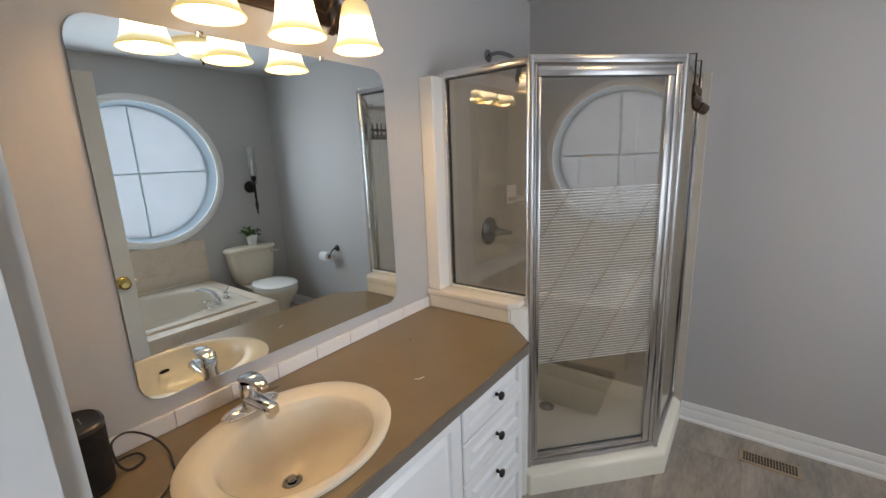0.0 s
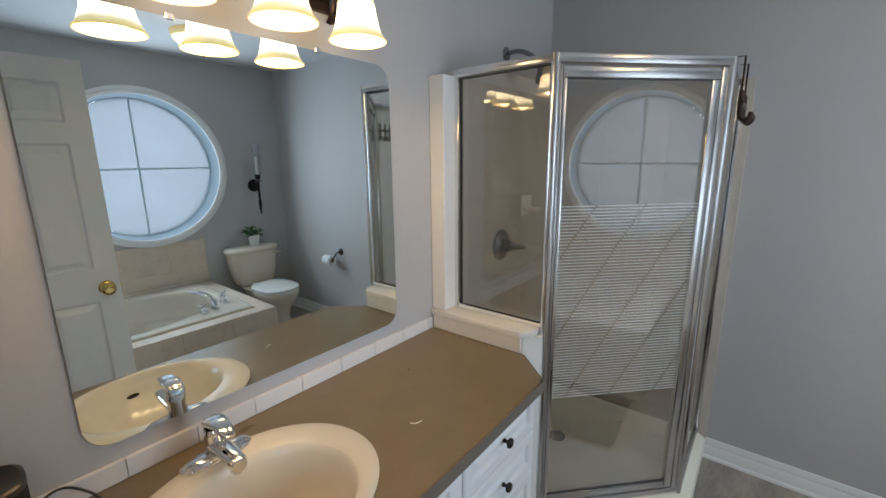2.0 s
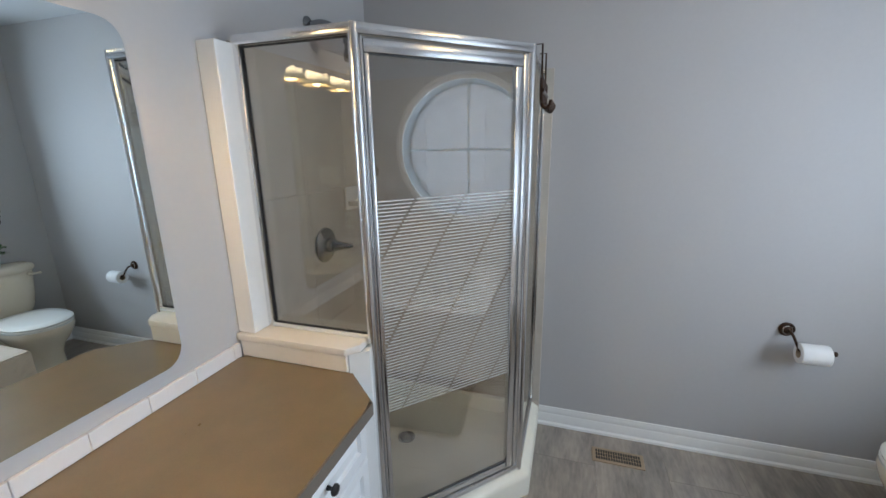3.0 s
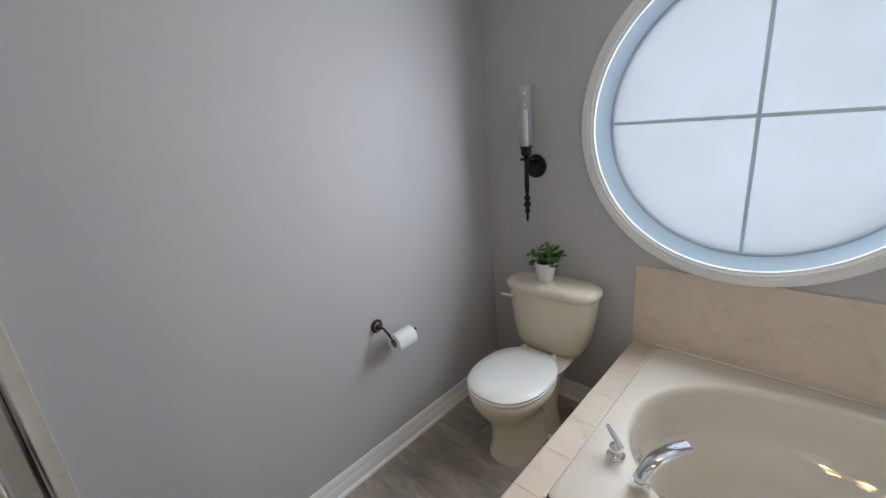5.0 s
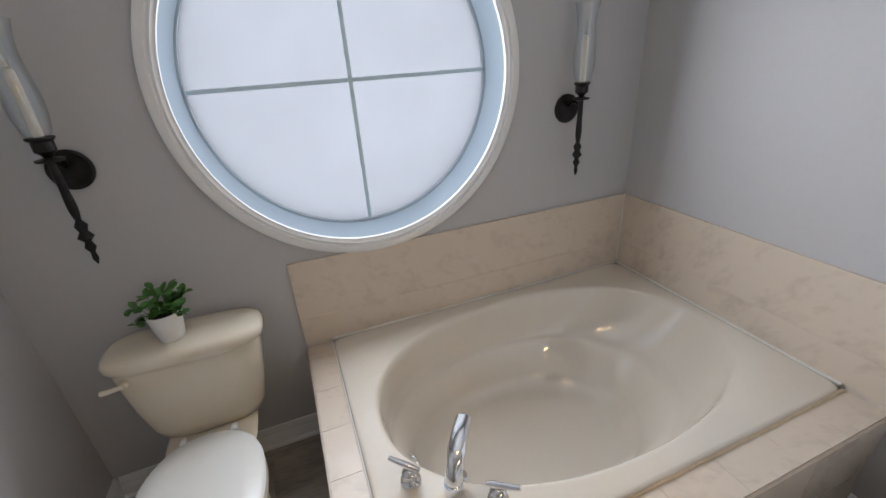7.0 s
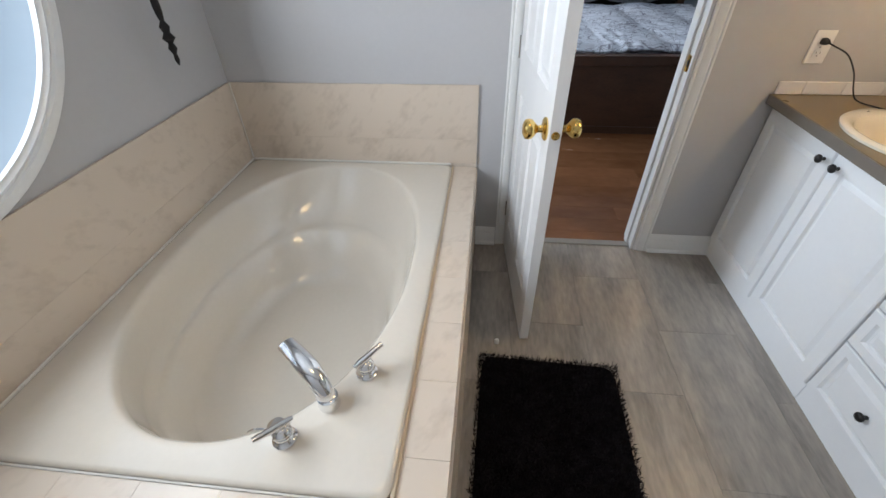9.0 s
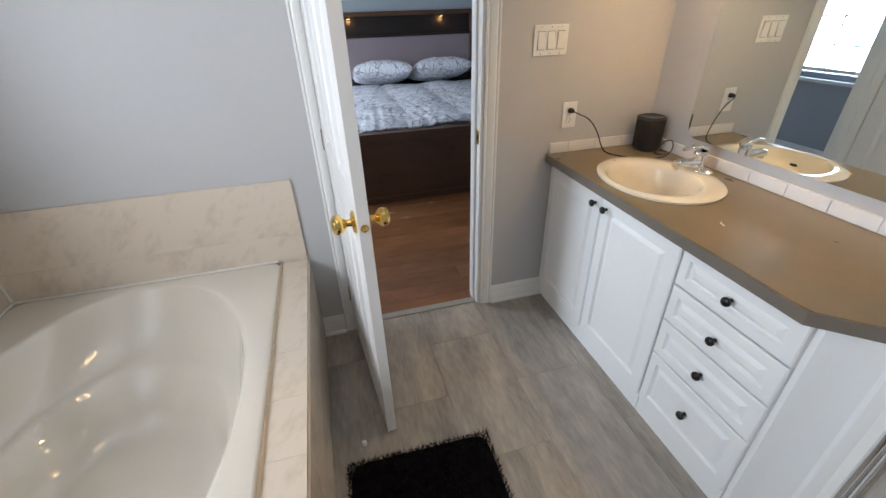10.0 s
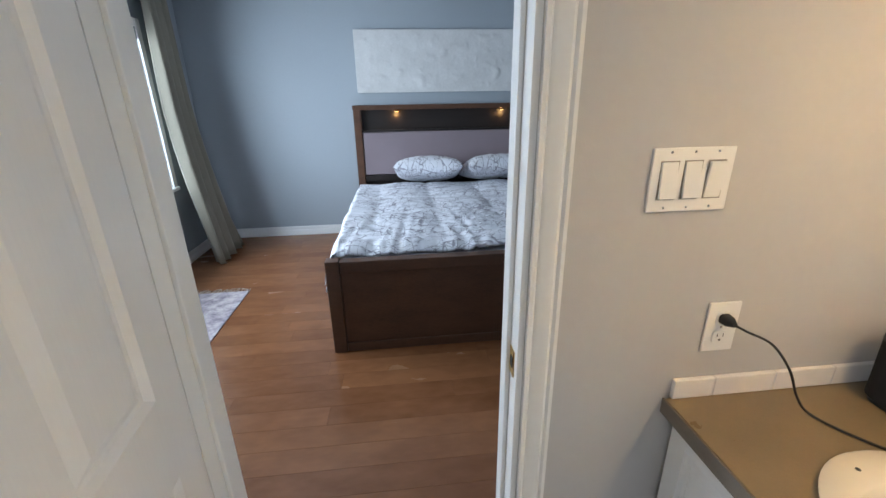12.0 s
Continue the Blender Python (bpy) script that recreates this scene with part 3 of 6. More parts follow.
def front_panel(x, y0, y1, z0, z1, thick=0.018, frame_w=0.05):
    """A raised-panel door or drawer front: slab with a routed groove."""
    bb = bmesh.new()
    def rect(xx, m):
        return [bb.verts.new((xx, yy, zz)) for yy, zz in ((y0 + m, z0 + m), (y1 - m, z0 + m), (y1 - m, z1 - m), (y0 + m, z1 - m))]
    f = frame_w
    rows = [rect(x - thick, 0), rect(x - 0.004, 0), rect(x, 0.004), rect(x, f), rect(x - 0.010, f + 0.005), rect(x - 0.010, f + 0.012), rect(x - 0.001, f + 0.026)]
    for r0, r1 in zip(rows, rows[1:]):
        for i in range(4):
            j = (i + 1) % 4
            bb.faces.new((r0[i], r0[j], r1[j], r1[i]))
    bb.faces.new(rows[0][::-1])
    bb.faces.new(rows[-1])
    return bb


def hollow(x0, x1, y0, y1, z0, z1, t=0.016):
    bb = box(x0, x1, y0, y0 + t, z0, z1)
    box(x0, x1, y1 - t, y1, z0, z1, bm=bb)
    box(x1 - t, x1, y0 + t, y1 - t, z0, z1, bm=bb)
    box(x0, x0 + t, y0 + t, y1 - t, z0, z1, bm=bb)
    box(x0 + t, x1 - t, y0 + t, y1 - t, z0, z0 + t, bm=bb)
    return bb


sink_cab = thing("sink_cabinet", (-0.55, 1.77, 0), "white two-door vanity cabinet with routed doors under the sink", "cabinet")
o = Vector((-0.55, 1.77, 0))
MO = Matrix.Translation(-o)
part("body", moved(hollow(W + 0.002, FX - 0.02, S + 0.002, 2.174, 0, CZ - 0.037), MO), M_CAB, sink_cab)
for y0, y1, ky in ((1.362, 1.762, 1.730), (1.768, 2.171, 1.802)):
    d = part("door", moved(front_panel(FX, y0, y1, 0.085, CZ - 0.046), MO), M_CAB, sink_cab, "white cabinet door with a routed panel", 20)
    knob(d, FX - o.x - 0.002, ky - o.y, 0.70)
part("toe_board", moved(box(FX - 0.019, FX - 0.010, S + 0.004, 2.174, 0, 0.10, 0.002), MO), M_CAB, sink_cab)

dr_cab = thing("drawer_cabinet", (-0.55, 2.37, 0), "white vanity cabinet with four routed drawers beside the shower", "cabinet")
o = Vector((-0.55, 2.37, 0))
MO = Matrix.Translation(-o)
part("body", moved(prism([(W + 0.002, 2.176), (FX - 0.02, 2.176), (FX - 0.02, 2.572), (-0.402, 2.656), (-0.402, 2.667), (W + 0.002, 2.667)], 0, CZ - 0.037), MO), M_CAB, dr_cab)
for z0, z1, kz in ((0.612, CZ - 0.046, 0.679), (0.470, 0.606, 0.536), (0.322, 0.464, 0.394), (0.088, 0.316, 0.212)):
    d = part("drawer", moved(front_panel(FX, 2.179, 2.556, z0, z1, 0.018, 0.032), MO), M_CAB, dr_cab, "white drawer front with a routed panel", 20)
    knob(d, FX - o.x - 0.002, 2.367 - o.y, kz)
part("toe_board", moved(box(FX - 0.019, FX - 0.010, 2.176, 2.558, 0, 0.10, 0.002), MO), M_CAB, dr_cab)

SK = (-0.506, 1.788)
ct = thing("countertop", (-0.55, 2.0, CZ - 0.036), "brown laminate vanity countertop with a clipped corner", "countertop")
o = Vector((-0.55, 2.0, CZ - 0.036))
poly = [(W + 0.001, S + 0.001), (CX, S + 0.001), (CX, 2.548), (-0.394, 2.667), (W + 0.001, 2.667)]
b = ring_slab(poly, SK[0], SK[1], 0.178, 0.226, 2.1, CZ - 0.036, CZ)
bmesh.ops.remove_doubles(b, verts=b.verts, dist=1e-5)
part("top", moved(b, Matrix.Translation(-o)), M_COUNTER, ct)
b = prism([(CX, S + 0.001), (CX + 0.004, S + 0.001), (CX + 0.004, 2.550), (-0.3915, 2.667), (-0.394, 2.667), (CX, 2.548)], CZ - 0.037, CZ - 0.002, 0.0)
part("edge_band", moved(b, Matrix.Translation(-o)), M_COUNTER_EDGE, ct, "grey brown edge band")
part("scuff", moved(tube(smooth_path([(-0.442, 2.150, CZ + 0.0003), (-0.430, 2.157, CZ + 0.0003), (-0.426, 2.175, CZ + 0.0003)], 4), 0.0016, 6), Matrix.Translation(-o)), M_CREAM, ct, "small pale scuff")

# sink and taps
sk = thing("sink", (SK[0], SK[1], CZ), "oval bisque drop-in sink set in the brown countertop", "sink")
rim = [(0, 0, 0.001, 0.205, 0.246, 2.05), (0, 0, 0.009, 0.206, 0.248, 2.05), (0, 0, 0.014, 0.200, 0.241, 2.05), (0.010, 0, 0.016, 0.183, 0.212, 2.05),
       (0.022, 0, 0.0135, 0.162, 0.184, 2.05), (0.024, 0, 0.009, 0.157, 0.178, 2.05), (0.022, 0, -0.012, 0.150, 0.172, 2.05), (0.012, 0, -0.06, 0.126, 0.148, 2.05),
       (-0.008, 0, -0.10, 0.092, 0.112, 2.0), (-0.026, 0, -0.125, 0.052, 0.064, 2.0), (-0.032, 0, -0.132, 0.024, 0.026, 2.0), (-0.032, 0, -0.150, 0.020, 0.020, 2.0),
       (-0.03, 0, -0.155, 0.05, 0.06, 2.0), (-0.01, 0, -0.13, 0.11, 0.13, 2.0), (0.01, 0, -0.05, 0.152, 0.182, 2.0), (0.0, 0, 0.0, 0.176, 0.222, 2.05)]
part("bowl", loft(rim, 64, False, False), M_BISQUE, sk, "", 50)
part("drain", lathe([(0.0235, -0.136), (0.0225, -0.1315), (0.016, -0.131), (0.0155, -0.134), (0.012, -0.1335), (0.0115, -0.127), (0.002, -0.1255)], 24, Matrix.Translation((-0.032, 0, 0))), M_DIMCHROME, sk, "chrome pop-up drain", 40)
part("overflow_slot", moved(loft([(0, 0, -0.001, 0.016, 0.006, 2), (0, 0, 0.001, 0.016, 0.006, 2)], 20), Matrix.Translation((0.150, -0.02, -0.035)) @ pose(0, 0, 0, 90, 0, 85)), M_DARK, sk, "dark overflow slot")
part("overflow_hole", lathe([(0.004, 0), (0.004, 0.0008)], 12, Matrix.Translation((0.045, -0.208, 0.0158))), M_DARK, sk, "small dark hole in the rim")

fc = thing("sink_faucet", (-0.685, 1.785, CZ + 0.0155), "chrome single-lever centerset faucet on the sink", "faucet")
part("base", loft([(0, 0, 0, 0.026, 0.074, 2.6), (0, 0, 0.007, 0.026, 0.074, 2.6), (0, 0, 0.014, 0.022, 0.066, 2.4), (0, 0, 0.019, 0.012, 0.05, 2.2)], 40), M_CHROME, fc, "", 40)
part("body", lathe([(0.024, 0.006), (0.023, 0.024), (0.021, 0.050), (0.0225, 0.060), (0.0225, 0.068), (0.019, 0.076)], 28), M_CHROME, fc, "", 40)


def slab(stations, segs=20):
    """A bar along x: stations of (x, z of the middle, half width, half height)."""
    bb = bmesh.new()
    rows = []
    for x, z, hw, hh in stations:
        row = []
        for k in range(segs):
            u, v = se(2 * math.pi * k / segs, 3.2)
            row.append(bb.verts.new((x, hw * u, z + hh * v)))
        rows.append(row)
    for r0, r1 in zip(rows, rows[1:]):
        for k in range(segs):
            j = (k + 1) % segs
            bb.faces.new((r0[k], r0[j], r1[j], r1[k]))
    bb.faces.new(rows[0][::-1])
    bb.faces.new(rows[-1])
    return bb


part("spout", slab([(0.004, 0.034, 0.021, 0.013), (0.030, 0.035, 0.021, 0.013), (0.070, 0.037, 0.019, 0.012), (0.094, 0.036, 0.0185, 0.0135), (0.106, 0.034, 0.018, 0.0145), (0.112, 0.033, 0.014, 0.011)]), M_CHROME, fc, "", 50)
part("aerator", lathe([(0.010, 0), (0.0125, 0.003), (0.0125, 0.010), (0.010, 0.012)], 20, Matrix.Translation((0.096, 0, 0.012))), M_CHROME, fc, "", 40)
part("lever", slab([(-0.022, 0.072, 0.010, 0.006), (-0.018, 0.082, 0.018, 0.008), (-0.004, 0.090, 0.022, 0.010), (0.020, 0.096, 0.021, 0.008), (0.048, 0.097, 0.018, 0.006), (0.074, 0.092, 0.014, 0.0045), (0.086, 0.088, 0.009, 0.003)]), M_CHROME, fc, "", 50)

# backsplash tiles
bs = thing("backsplash", (W, 2.0, CZ), "row of white ceramic backsplash tiles behind the countertop", "backsplash")
part("grout", moved(box(W + 0.0005, W + 0.007, S + 0.0006, 2.656, CZ, CZ + 0.044), Matrix.Translation((-W, -2.0, -CZ))), M_SPLASHGROUT, bs)
part("grout", moved(box(W + 0.008, CX - 0.03, S + 0.0006, S + 0.007, CZ, CZ + 0.044), Matrix.Translation((-W, -2.0, -CZ))), M_SPLASHGROUT, bs)
y = S + 0.012
k = 0
while y < 2.64:
    y1 = min(y + 0.140, 2.656)
    part("tile", moved(box(W + 0.001, W + 0.012, y, y1 - 0.002, CZ + 0.001, CZ + 0.047, 0.0014, 1), Matrix.Translation((-W, -2.0, -CZ))), M_WHITETILE, bs)
    y = y1
x = W + 0.013
while x < CX - 0.03:
    x1 = min(x + 0.140, CX - 0.008)
    part("tile", moved(box(x, x1 - 0.002, S + 0.001, S + 0.012, CZ + 0.001, CZ + 0.047, 0.0014, 1), Matrix.Translation((-W, -2.0, -CZ))), M_WHITETILE, bs)
    x = x1

# speaker
spk = thing("smart_speaker", (-0.724, 1.448, CZ), "dark grey cylinder-like smart speaker on the countertop corner", "speaker")
part("grille", loft([(0, 0, 0.012, 0.054, 0.054, 2.7), (0, 0, 0.138, 0.056, 0.056, 2.7)], 40, True, True), M_SPEAKER, spk, "", 40)
part("base", loft([(0, 0, 0, 0.048, 0.048, 2.7), (0, 0, 0.012, 0.051, 0.051, 2.7)], 40), M_SPEAKER_TOP, spk, "", 40)
part("top", loft([(0, 0, 0.138, 0.0568, 0.0568, 2.7), (0, 0, 0.147, 0.0563, 0.0563, 2.7), (0, 0, 0.150, 0.051, 0.051, 2.7), (0, 0, 0.1475, 0.048, 0.048, 2.7)], 40), M_SPEAKER_TOP, spk, "black control top", 40)
for dx in (-0.012, 0.0, 0.012):
    part("touch_mark", lathe([(0.0016, 0), (0.0016, 0.0004)], 8, Matrix.Translation((dx, 0.02, 0.1477))), M_PLATE, spk, "tiny white touch mark")

# outlet, cord, switches
def screw(parent, x, z):
    part("screw", lathe([(0.003, 0), (0.002, 0.001)], 10, Matrix.Translation((x, 0.0055, z)) @ pose(0, 0, 0, -90, 0, 0)), M_ALU, parent, "small plate screw")


ol = thing("outlet", (-0.357, S, 0.956), "white duplex wall outlet with a black plug in it", "outlet")
part("plate", box(-0.034, 0.034, 0.0005, 0.0055, -0.0555, 0.0555, 0.002), M_PLATE, ol)
for z in (-0.021, 0.021):
    r = part("receptacle", moved(loft([(0, 0, 0, 0.0165, 0.014, 4), (0, 0, 0.002, 0.0165, 0.014, 4)], 24), Matrix.Translation((0, 0.0055, z)) @ pose(0, 0, 0, -90, 0, 0)), M_PLATE, ol, "", 40)
    part("slot", box(-0.007, -0.0055, 0.0074, 0.0079, z, z + 0.007), M_DARK, r)
    part("slot", box(0.0055, 0.007, 0.0074, 0.0079, z, z + 0.007), M_DARK, r)
    part("slot", box(-0.002, 0.002, 0.0074, 0.0079, z - 0.009, z - 0.005), M_DARK, r)
screw(ol, 0, 0)
pc = thing("power_cord", (-0.357, S, 0.977), "thin black speaker power cord looping over the countertop", "cord")
part("plug", loft([(0, 0, 0, 0.011, 0.010, 3), (0, 0, 0.014, 0.010, 0.009, 3), (-0.004, 0, 0.026, 0.005, 0.005, 2)], 20, bm=None).copy() if False else moved(loft([(0, 0, 0, 0.012, 0.011, 3), (0, 0, 0.014, 0.011, 0.010, 3), (0, 0, 0.028, 0.005, 0.005, 2)], 20), Matrix.Translation((0, 0.0078, 0)) @ pose(0, 0, 0, -90, 0, 0)), M_RUBBER, pc, "black plug", 40)
pts = [(-0.357, S + 0.034, 0.977), (-0.375, S + 0.046, 0.968), (-0.425, S + 0.058, 0.942), (-0.470, S + 0.066, 0.885), (-0.497, S + 0.072, 0.825), (-0.515, S + 0.090, CZ + 0.006), (-0.545, S + 0.150, CZ + 0.0035), (-0.600, S + 0.214, CZ + 0.0035), (-0.655, S + 0.232, CZ + 0.0035), (-0.705, S + 0.240, CZ + 0.012), (-0.748, S + 0.226, CZ + 0.034), (-0.772, S + 0.192, CZ + 0.056), (-0.766, S + 0.160, CZ + 0.050), (-0.735, S + 0.156, CZ + 0.020), (-0.712, S + 0.168, CZ + 0.004), (-0.722, S + 0.200, CZ + 0.004), (-0.752, S + 0.196, CZ + 0.008), (-0.762, S + 0.166, CZ + 0.006), (-0.750, S + 0.140, CZ + 0.006), (-0.735, S + 0.118, CZ + 0.007)]
part("cable", moved(tube(smooth_path(pts, 8), 0.0025, 8), Matrix.Translation((0.357, -S, -0.977))), M_RUBBER, pc, "", 60)

sw = thing("light_switch", (-0.230, S, 1.258), "white three-gang rocker switch plate on the grey wall", "switch")
part("plate", box(-0.075, 0.075, 0.0005, 0.006, -0.0555, 0.0555, 0.002), M_PLATE, sw)
for i, x in enumerate((-0.043, 0, 0.043)):
    bb = box(-0.0150, 0.0150, 0, 0.005, -0.0315, 0.0315, 0.0012)
    part("rocker", moved(bb, Matrix.Translation((x, 0.0058, 0)) @ pose(0, 0, 0, -5 if i == 0 else 5, 0, 0)), M_PLATE, sw, "white rocker")
    # thin dark plate draws the shade in the gap round the rocker
    part("rocker_frame", moved(box(-0.0170, 0.0170, 0, 0.0008, -0.0338, 0.0338), Matrix.Translation((x, 0.0056, 0))), M_SLIT, sw)
    for z in (-0.048, 0.048):
        screw(sw, x, z)

# ---------------- vanity light ----------------
vl = thing("vanity_light", (W, 2.00, 1.873), "bronze light bar with three lit amber glass bell shades", "wall lamp")
b = box(0.002, 0.022, -0.24, 0.24, -0.045, 0.045, 0.006)
part("back_plate", b, M_BRONZE, vl, "oiled bronze bar", 40)
part("rail", box(0.022, 0.034, -0.225, 0.225, -0.022, 0.022, 0.005), M_BRONZE, vl, "raised bronze rail", 40)


def shell(s):
    """A ribbed half-round shell against the plate's end; s: which way it points."""
    bb = bmesh.new()
    na, nr = 56, 8
    rows = []
    for i in range(na + 1):
        a = radians(-90 + 180 * i / na)
        rib = 0.5 + 0.5 * math.cos(a * 14)
        row = []
        for k in range(nr + 1):
            f = k / nr
            r = f * (0.074 + 0.004 * rib)
            row.append(bb.verts.new((0.004 + 0.034 * (1 - f ** 2.2) + 0.006 * rib * f * (1 - f ** 6), s * (0.236 + r * math.cos(a)), r * 0.86 * math.sin(a))))
        rows.append(row)
    for r0, r1 in zip(rows, rows[1:]):
        for k in range(nr):
            bb.faces.new((r0[k], r0[k + 1], r1[k + 1], r1[k]))
    bmesh.ops.remove_doubles(bb, verts=bb.verts, dist=1e-5)
    return bb


for s in (-1, 1):
    part("scallop", shell(s), M_BRONZE, vl, "fluted bronze shell end", 50)
for y in (-0.205, 0, 0.193):
    part("rosette", lathe([(0.024, 0.03), (0.022, 0.036), (0.010, 0.042)], 20, Matrix.Translation((0, y, 0.005)) @ pose(0, 0, 0, 0, 90, 0)), M_BRONZE, vl, "", 40)
    arm = smooth_path([(0.036, y, 0.005), (0.065, y, -0.02), (0.10, y, 0.02), (0.13, y, 0.075), (0.165, y, 0.075), (0.180, y, 0.03), (0.180, y, 0.005)], 8)
    part("arm", tube(arm, 0.0055, 10), M_BRONZE, vl, "curved bronze arm", 50)
    part("cup", lathe([(0.008, 0.02), (0.014, 0.012), (0.026, 0.0), (0.030, -0.022), (0.029, -0.030)], 24, Matrix.Translation((0.180, y, 0))), M_BRONZE, vl, "bronze shade holder", 40)
    prof = [(0.026, -0.022), (0.035, -0.034), (0.041, -0.056), (0.045, -0.085), (0.051, -0.114), (0.059, -0.134), (0.069, -0.147), (0.067, -0.149), (0.057, -0.132), (0.048, -0.112), (0.042, -0.085), (0.038, -0.056), (0.032, -0.036), (0.024, -0.024)]
    part("shade", lathe(prof, 40, Matrix.Translation((0.180, y, 0)), caps=False), M_SHADE, vl, "lit amber and white glass bell shade", 60)
    part("bulb", lathe([(0.010, -0.03), (0.015, -0.045), (0.019, -0.058), (0.017, -0.070), (0.008, -0.078)], 20, Matrix.Translation((0.180, y, 0))), emit("lit_bulb", (1.0, 0.80, 0.52), 4.0), vl, "lit bulb", 50)
    lamp("bulb_light", "POINT", pose(W + 0.180, 2.00 + y, 1.87 - 0.120), BULB, (1.0, 0.69, 0.35), radius=0.032)

cl = thing("ceiling_light", (0.82, 2.60, CEIL), "amber glass bowl ceiling light with a bronze finial", "ceiling lamp")
part("canopy", lathe([(0.07, 0), (0.068, -0.018), (0.02, -0.03), (0.012, -0.10)], 32), M_BRONZE, cl, "", 40)
part("bowl", lathe([(0.155, -0.10), (0.150, -0.125), (0.115, -0.165), (0.06, -0.188), (0.012, -0.194), (0.012, -0.190), (0.058, -0.183), (0.112, -0.160), (0.146, -0.122), (0.151, -0.10)], 40, caps=False), M_SHADE, cl, "lit amber glass bowl", 50)
part("finial", lathe([(0.016, -0.19), (0.014, -0.20), (0.006, -0.208), (0.009, -0.216), (0.003, -0.226)], 16), M_BRONZE, cl, "", 50)
part("rod", lathe([(0.006, -0.03), (0.006, -0.195)], 10), M_BRONZE, cl)

# ---------------- shower ----------------
P0, P1, P2, P3 = Vector((W + 0.066, 2.743)), Vector((-0.357, 2.743)), Vector((0.052, 3.172)), Vector((0.051, N - 0.012))
SH0, SH1 = 0.124, 1.757
SILL = 0.848
pan = thing("shower_pan", (-0.45, 3.3, 0), "cream acrylic neo-angle shower base with a raised curb", "shower base")
o = Vector((-0.45, 3.3, 0))
outer = [(W + 0.012, N - 0.012), (W + 0.012, 2.772), (-0.335, 2.718), (0.101, 3.172), (0.097, N - 0.012)]
inner = [(W + 0.05, N - 0.05), (W + 0.05, 2.82), (-0.385, 2.80), (0.020, 3.215), (0.018, N - 0.05)]
b = bmesh.new()
ro = [b.verts.new((x, y, 0)) for x, y in outer]
rt = [b.verts.new((x, y, 0.096)) for x, y in outer]
rm = [b.verts.new((p[0] * 0.6 + q[0] * 0.4, p[1] * 0.6 + q[1] * 0.4, SH0)) for p, q in zip(outer, inner)]
ri = [b.verts.new((x, y, SH0)) for x, y in inner]
cen = Vector((-0.49, 3.3))
rb = [b.verts.new((cen.x + (x - cen.x) * 0.95, cen.y + (y - cen.y) * 0.95, 0.052)) for x, y in inner]
rc = [b.verts.new((cen.x + (x - cen.x) * 0.1, cen.y + (y - cen.y) * 0.1, 0.042)) for x, y in inner]
for a0, a1 in ((ro, rt), (rt, rm), (rm, ri), (ri, rb), (rb, rc)):
    for i in range(5):
        j = (i + 1) % 5
        b.faces.new((a0[i], a0[j], a1[j], a1[i]))
b.faces.new(rc)
b.faces.new(ro[::-1])
bmesh.ops.bevel(b, geom=[e for e in b.edges if all(v in rt or v in ri for v in e.verts)], offset=0.012, segments=3, affect="EDGES", profile=0.5)
part("base", moved(b, Matrix.Translation(-o)), M_PAN, pan, "", 45)
part("drain", moved(lathe([(0.042, 0.043), (0.042, 0.046), (0.038, 0.047), (0.036, 0.0455)], 28), Matrix.Translation((-0.51 - o.x, 3.30 - o.y, 0.0))), M_DIMCHROME, pan, "round metal shower drain", 40)
for i in range(12):
    a = 2 * math.pi * i / 12
    part("drain_hole", lathe([(0.004, 0.0464), (0.004, 0.0474)], 8, Matrix.Translation((-0.51 - o.x + 0.024 * math.cos(a), 3.30 - o.y + 0.024 * math.sin(a), 0))), M_DARK, pan)

# knee wall with cream sill, white corner post
kn = structure("knee_wall", prism([(W + 0.001, 2.668), (-0.399, 2.668), (-0.352, 2.708), (-0.366, 2.768), (W + 0.001, 2.768)], 0.0, SILL - 0.003), M_TRIM, "low white wall between the vanity and the shower")
si = thing("shower_sill", (-0.58, 2.75, SILL - 0.03), "cream tiled sill under the fixed shower panel", "sill")
part("slab", moved(prism([(W + 0.002, 2.652), (-0.404, 2.652), (-0.372, 2.690), (-0.372, 2.775), (W + 0.002, 2.775)], SILL - 0.002, SILL + 0.022, 0.004), Matrix.Translation((0.58, -2.75, -SILL + 0.03))), M_CREAM, si, "", 40)
part("apron", moved(box(W + 0.014, -0.402, 2.657, 2.667, CZ + 0.001, SILL - 0.003, 0.003), Matrix.Translation((0.58, -2.75, -SILL + 0.03))), M_CREAM, si, "cream tile below the sill")
structure("corner_post", box(W + 0.001, W + 0.066, 2.666, 2.750, SILL + 0.023, 1.736, 0.003), M_TRIM, "white painted wall strip beside the shower glass")

# surround panels
for nm, x0, x1, y0, y1 in (("west", W + 0.0005, W + 0.011, 2.777, N - 0.0005), ("north", W + 0.011, 0.098, N - 0.011, N - 0.0005)):
    h = structure("shower_wall_" + nm, box(x0, x1, y0, y1, SH0 - 0.1, 1.757), M_TILE_GROUT, "beige shower wall backing")
    horizontal = nm == "north"
    lo, hi = (x0, x1) if horizontal else (y0, y1)
    kmax = 3
    for i in range(kmax):
        for z0, z1 in ((SH0 + 0.002, 0.7003), (0.701, 1.2703), (1.271, 1.756)):
            a0, a1 = lo + (hi - lo) * i / kmax, lo + (hi - lo) * (i + 1) / kmax - 0.0007
            if horizontal:
                bb = box(a0, a1, y0 - 0.004, y0, z0, z1, 0.001, 1)
            else:
                bb = box(x1, x1 + 0.004, a0, a1, z0, z1, 0.001, 1)
            part("panel", bb, M_SURROUND, h)

enc = thing("shower_enclosure", (-0.15, 2.95, SH0), "aluminium framed neo-angle shower enclosure with clear glass", "shower enclosure")
